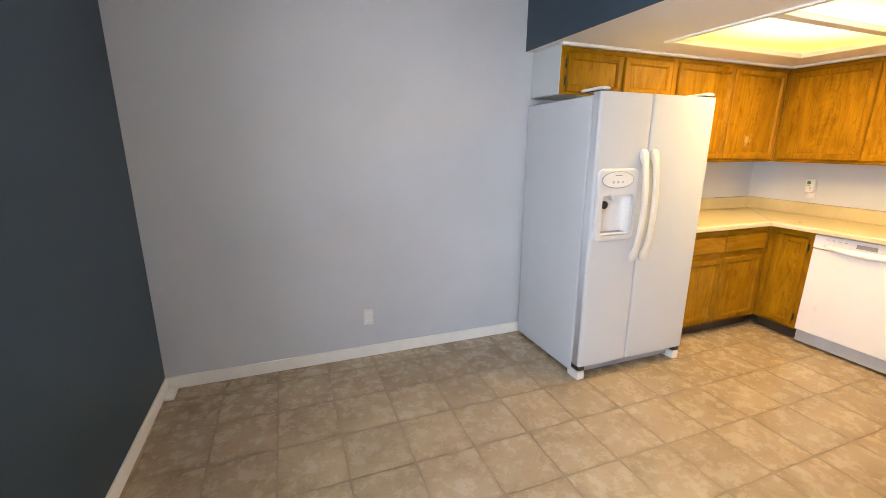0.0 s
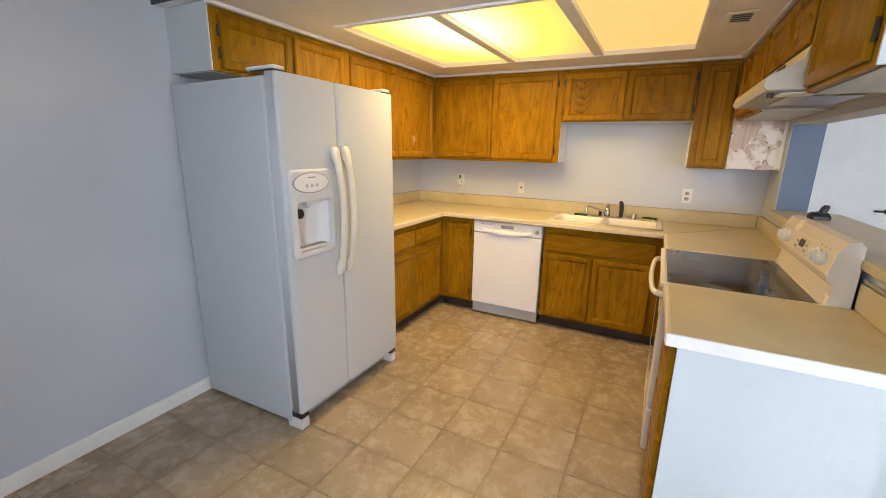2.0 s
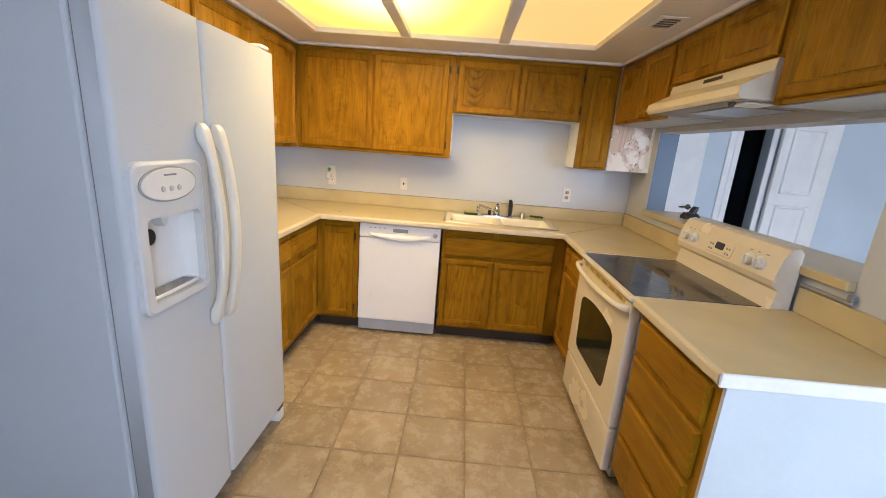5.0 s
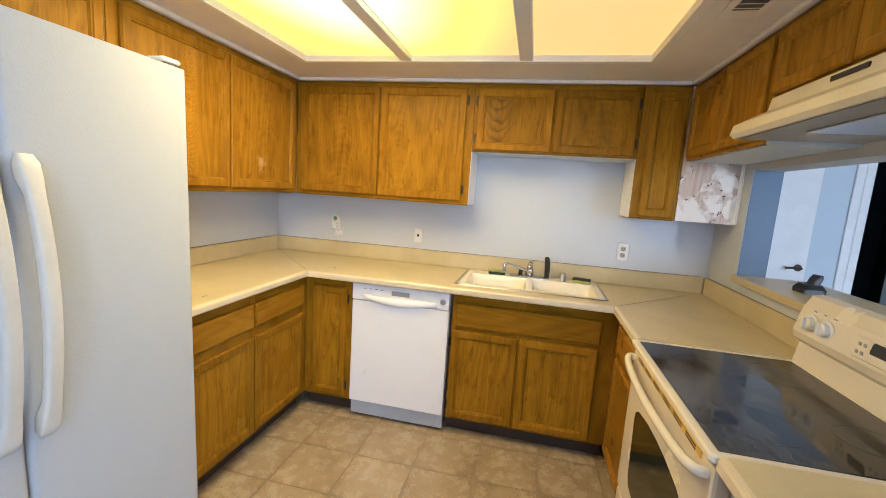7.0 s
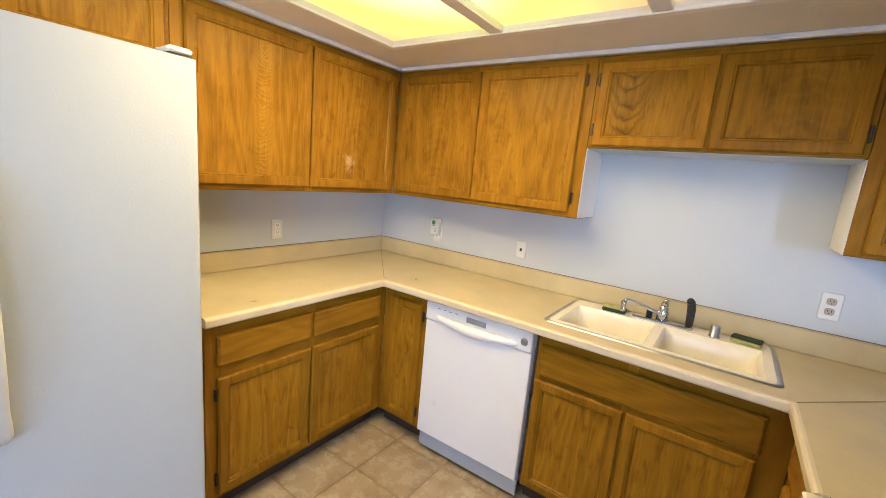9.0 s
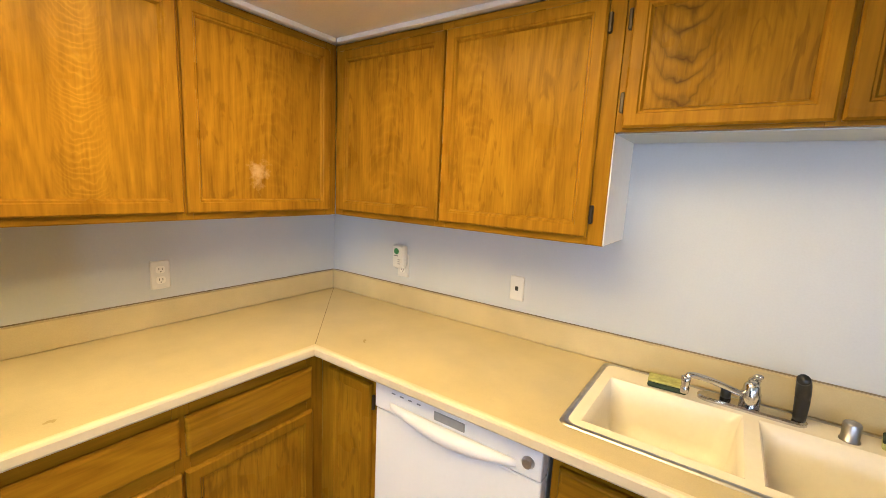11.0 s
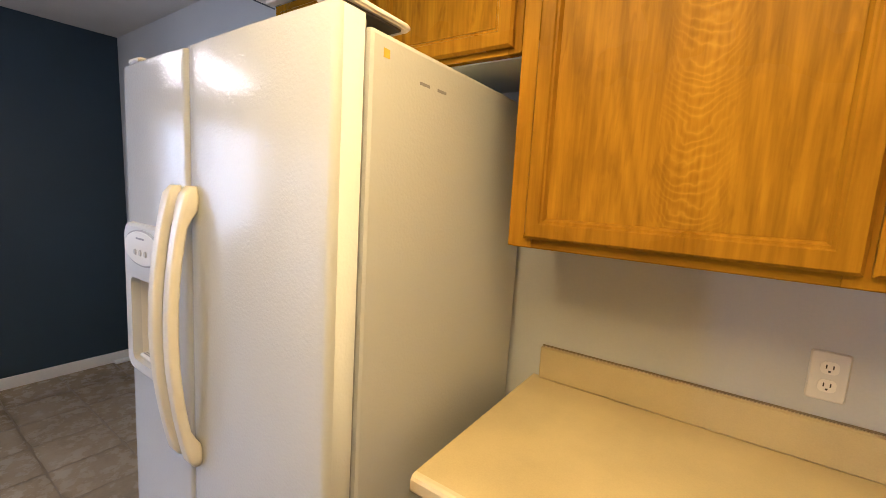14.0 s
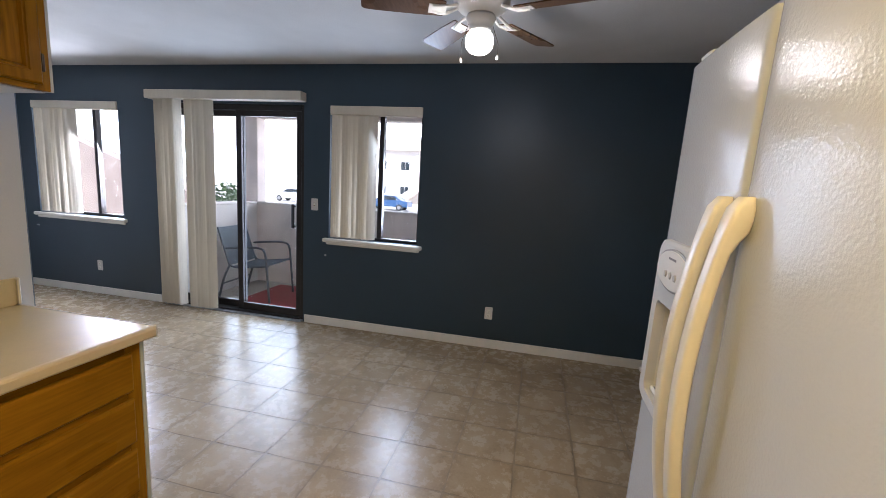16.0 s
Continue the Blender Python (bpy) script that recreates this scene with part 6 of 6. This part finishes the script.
# ---- balcony ----
PXW, PYS, PT = -1.86, -1.80, 1.06
tagged(part("balcony_floor", B(-2.02, WX - 0.141, -1.96, 3.3, -0.20, -0.02), M_DECK), "pale concrete balcony floor", "floor", kind="structure")
tagged(part("balcony_parapet_west", B(PXW - 0.16, PXW, PYS - 0.16, 3.3, -0.3, PT), M_STUCCO), "peach stucco balcony parapet", "parapet", kind="structure")
tagged(part("balcony_parapet_south", B(PXW, WX - 0.141, PYS - 0.16, PYS, -0.3, PT), M_STUCCOW), "pale stucco balcony parapet", "parapet", kind="structure")
tagged(part("parapet_cap", B(PXW - 0.175, PXW + 0.015, PYS - 0.175, 3.3, PT, PT + 0.025, 0.006), M_STUCCOW), "pale parapet cap", "parapet cap", kind="structure")
tagged(part("parapet_cap", B(PXW + 0.0155, WX - 0.141, PYS - 0.175, PYS + 0.015, PT, PT + 0.025, 0.006), M_STUCCOW), "pale parapet cap", "parapet cap", kind="structure")
tagged(part("balcony_post", B(PXW - 0.16, PXW + 0.02, PYS - 0.16, PYS + 0.03, PT + 0.026, 2.20, 0.006), M_STUCCO), "peach stucco corner post", "post", kind="structure")
tagged(part("balcony_beam", B(PXW - 0.16, PXW, PYS + 0.031, 3.3, 2.20, 2.50), M_STUCCO), "peach stucco beam", "beam", kind="structure")
tagged(part("balcony_beam", B(PXW - 0.16, WX - 0.141, PYS - 0.16, PYS + 0.03, 2.20, 2.50), M_STUCCO), "peach stucco beam", "beam", kind="structure")
tagged(part("balcony_roof", B(PXW - 0.3, WX - 0.141, PYS - 0.3, 3.3, 2.501, 2.62), M_STUCCOW), "pale balcony ceiling", "roof", kind="structure")
rug = thing("outdoor_rug", (-1.2, -0.4, -0.02), "red outdoor carpet on the balcony floor", "rug")
part("carpet", B(-1.74, -0.66, -1.36, 1.2, -0.0195, -0.012, 0.003), M_RED, rug)


def patio_chair(at, turn):
    ch = thing("patio_chair", (0, 0, 0), "grey sling-fabric patio chair with tubular arms", "chair")
    for s in (-1, 1):
        x = s * 0.27
        part("arm_frame", tube(bmesh.new(), smooth_path([(x, 0.30, 0.0), (x, 0.27, 0.36), (x, 0.245, 0.585), (x, 0.16, 0.635), (x, -0.05, 0.625), (x, -0.24, 0.60)], 5), 0.013, 8), M_CHAIRM, ch, "curved tubular arm and leg", smooth=True)
        part("back_leg", tube(bmesh.new(), smooth_path([(x, -0.34, 0.0), (x, -0.27, 0.25), (x, -0.20, 0.40)], 4), 0.013, 8), M_CHAIRM, ch, smooth=True)
        part("side_rail", tube(bmesh.new(), smooth_path([(x * 0.92, 0.28, 0.43), (x * 0.92, 0.05, 0.40), (x * 0.92, -0.18, 0.39), (x * 0.92, -0.25, 0.52), (x * 0.92, -0.32, 0.74), (x * 0.92, -0.35, 0.84)], 5), 0.013, 8), M_CHAIRM, ch, smooth=True)

    def sling(path, name):
        p = smooth_path(path, 5)
        rings = [[(-0.245, q.y, q.z), (-0.12, q.y, q.z - 0.006), (0.12, q.y, q.z - 0.006), (0.245, q.y, q.z), (0.245, q.y + 0.002, q.z + 0.004), (-0.245, q.y + 0.002, q.z + 0.004)] for q in p]
        part(name, loops(bmesh.new(), rings), M_SLING, ch, "dark blue-grey sling fabric")

    sling([(0, 0.28, 0.435), (0, 0.05, 0.402), (0, -0.17, 0.392)], "seat")
    sling([(0, -0.195, 0.41), (0, -0.26, 0.56), (0, -0.32, 0.74), (0, -0.35, 0.83)], "backrest")
    part("cross_bar", tube(bmesh.new(), [(-0.27, -0.29, 0.18), (0.27, -0.29, 0.18)], 0.010, 8), M_CHAIRM, ch)
    ch.matrix_world = pose(*at, 0, 0, turn)
    return ch


patio_chair((-1.19, -1.28, -0.012), 4)

# ---- outside ----
GROUND = -1.3
tagged(part("ground", B(-400, 400, -400, 400, GROUND - 0.3, GROUND), M_ASPHALT), "pale asphalt parking court", "ground", kind="structure")
st = thing("stair_tower", (-3.25, -7.0, GROUND), "pale stucco stair enclosure with a sloping top", "stair tower")
bm = bmesh.new()
loops(bm, [[(x, y, z) for y, z in ((-3.9, GROUND), (-3.9, 1.0), (-8.5, 2.53), (-11.0, 2.53), (-11.0, GROUND))] for x in (-3.4, -3.1)])
part("sloping_wall", bm, M_STAIR, st)


bm = bmesh.new()
arc = [(150 * math.cos(radians(d)), 150 * math.sin(radians(d))) for d in range(100, 281, 6)]
for (xa, ya), (xb, yb) in zip(arc, arc[1:]):
    bm.faces.new([bm.verts.new(p) for p in ((xa, ya, GROUND), (xb, yb, GROUND), (xb, yb, 90), (xa, ya, 90))])
tagged(part("backdrop", bm, M_SKYGLOW), "bright hazy white sky beyond the court", "sky", kind="structure")


def apartment_house(x, y, w, d, h, label):
    b = thing("apartment_building", (x, y, GROUND), label, "building", "buildings across the court")
    part("wall", B(x - d, x, y - w / 2, y + w / 2, GROUND, h), M_STUCCOW, b)
    bm = bmesh.new()
    loops(bm, [[(x + 0.5, yy, h), (x - d - 0.5, yy, h), (x - d / 2, yy, h + 1.8)] for yy in (y - w / 2 - 0.5, y + w / 2 + 0.5)])
    part("roof", bm, M_ROOF, b, "reddish tiled roof")
    for k in range(int(w / 3.2)):
        for z in (-0.2, 3.0):
            yy = y - w / 2 + 1.4 + k * 3.2
            wf = part("window", B(x + 0.002, x + 0.06, yy, yy + 1.3, z, z + 1.2, 0.01), M_TRIM, b, "white-framed window")
            for a in (0.07, 0.67):
                part("pane", B(x + 0.055, x + 0.065, yy + a, yy + a + 0.56, z + 0.07, z + 1.13), M_DARKWIN, wf)
    # outside stair
    bm = bmesh.new()
    for k in range(14):
        box(bm, x + 0.1, x + 1.2, y - 1.5 + k * 0.28, y - 1.5 + (k + 1) * 0.28, GROUND + k * 0.2, GROUND + 0.05 + (k + 1) * 0.2)
    part("stair_flight", bm, M_STUCCO, b, "stucco stair flight")
    bm = bmesh.new()
    loops(bm, [[(xx, y - 1.6, GROUND + 1.0), (xx, y + 2.5, GROUND + 3.9), (xx, y + 2.5, GROUND + 3.3), (xx, y - 1.6, GROUND + 0.3)] for xx in (x + 1.15, x + 1.22)])
    part("stair_rail", bm, M_STUCCO, b)
    return b


apartment_house(-50, -14.0, 26, 9, 5.6, "pale stucco two-storey apartment building with an outside stair")
apartment_house(-56, 18.0, 24, 9, 5.6, "pale two-storey apartment building with a tiled roof")


def parked_car(x, y, turn, paint, label):
    car = thing("parked_car", (0, 0, 0), label, "car", "parked cars")
    bm = bmesh.new()
    side = [(-2.2, 0.35), (-2.25, 0.75), (-1.9, 0.92), (-1.1, 0.98), (-0.5, 1.42), (0.9, 1.45), (1.6, 1.02), (2.2, 0.92), (2.25, 0.4)]
    loops(bm, [[(u, v * (0.80 if z > 1.1 else 1.0), z) for u, z in side] for v in (-0.88, -0.80, 0.80, 0.88)])
    part("body", bm, paint, car)
    for s in (-1, 1):
        bm = bmesh.new()
        loops(bm, [[(u, s * yy, z) for u, z in ((-0.95, 1.03), (-0.45, 1.36), (0.82, 1.38), (1.35, 1.05))] for yy in (0.885, 0.90)])
        part("side_window", bm, M_DARKWIN, car)
        for u in (-1.4, 1.4):
            wh = part("wheel", lathe(bmesh.new(), ((0.0, -0.11), (0.31, -0.10), (0.33, 0.0), (0.31, 0.10), (0.0, 0.11)), (u, s * 0.80, 0.33), "y", 20), M_RUBBER, car, "black tyre")
            part("rim", lathe(bmesh.new(), ((0.0, s * 0.115), (0.19, s * 0.115), (0.20, s * 0.09)), (u, s * 0.80, 0.33), "y", 16), M_STEEL, wh)
    car.matrix_world = pose(x, y, GROUND, 0, 0, turn)
    return car


parked_car(-36, -12.4, 90, M_CARB, "parked blue car in the sunny court")
parked_car(-38, -24.0, 90, mat("white_car_paint", (0.7, 0.7, 0.7), 0.3), "parked white car in the sunny court")


def shrub(x, y, h, label):
    rng = random.Random(int(abs(x * 10 + y)))
    t = thing("tree", (x, y, GROUND), label, "tree")
    tr = bmesh.new()
    tube(tr, [(x, y, GROUND), (x + 0.1, y, GROUND + h * 0.35), (x + 0.05, y + 0.1, GROUND + h * 0.6)], [0.14, 0.10, 0.06], 8)
    for k in range(5):
        a = k * 1.3
        tube(tr, [(x + 0.08, y, GROUND + h * 0.38), (x + 0.6 * math.cos(a), y + 0.6 * math.sin(a), GROUND + h * 0.62), (x + 1.0 * math.cos(a), y + 1.0 * math.sin(a), GROUND + h * 0.78)], [0.05, 0.03, 0.012], 6)
    part("trunk", tr, M_BARK, t)
    verts, faces = [], []
    for _ in range(2600):
        a, b, r = rng.uniform(0, 6.283), rng.uniform(-1, 1), rng.uniform(0.25, 1.0) ** 0.5
        lump = 1 + 0.25 * math.sin(a * 3 + b * 4)
        c = Vector((x + 1.25 * r * lump * math.cos(a) * math.sqrt(1 - b * b), y + 1.25 * r * lump * math.sin(a) * math.sqrt(1 - b * b), GROUND + h * 0.72 + h * 0.30 * r * lump * b))
        u = Vector((rng.gauss(0, 1), rng.gauss(0, 1), rng.gauss(0, 1))).normalized()
        w = u.orthogonal().normalized()
        s = rng.uniform(0.05, 0.10)
        i = len(verts)
        verts += [c - u * s, c + w * s * 0.5, c + u * s, c - w * s * 0.5]
        faces.append((i, i + 1, i + 2, i + 3))
    me = bpy.data.meshes.new("crown")
    me.from_pydata([v - Vector((x, y, GROUND)) for v in verts], [], faces)
    me.materials.append(M_LEAF)
    cr = new("crown", me)
    cr.parent = t
    return t


shrub(-9.0, -8.6, 2.3, "leafy green tree behind the balcony")
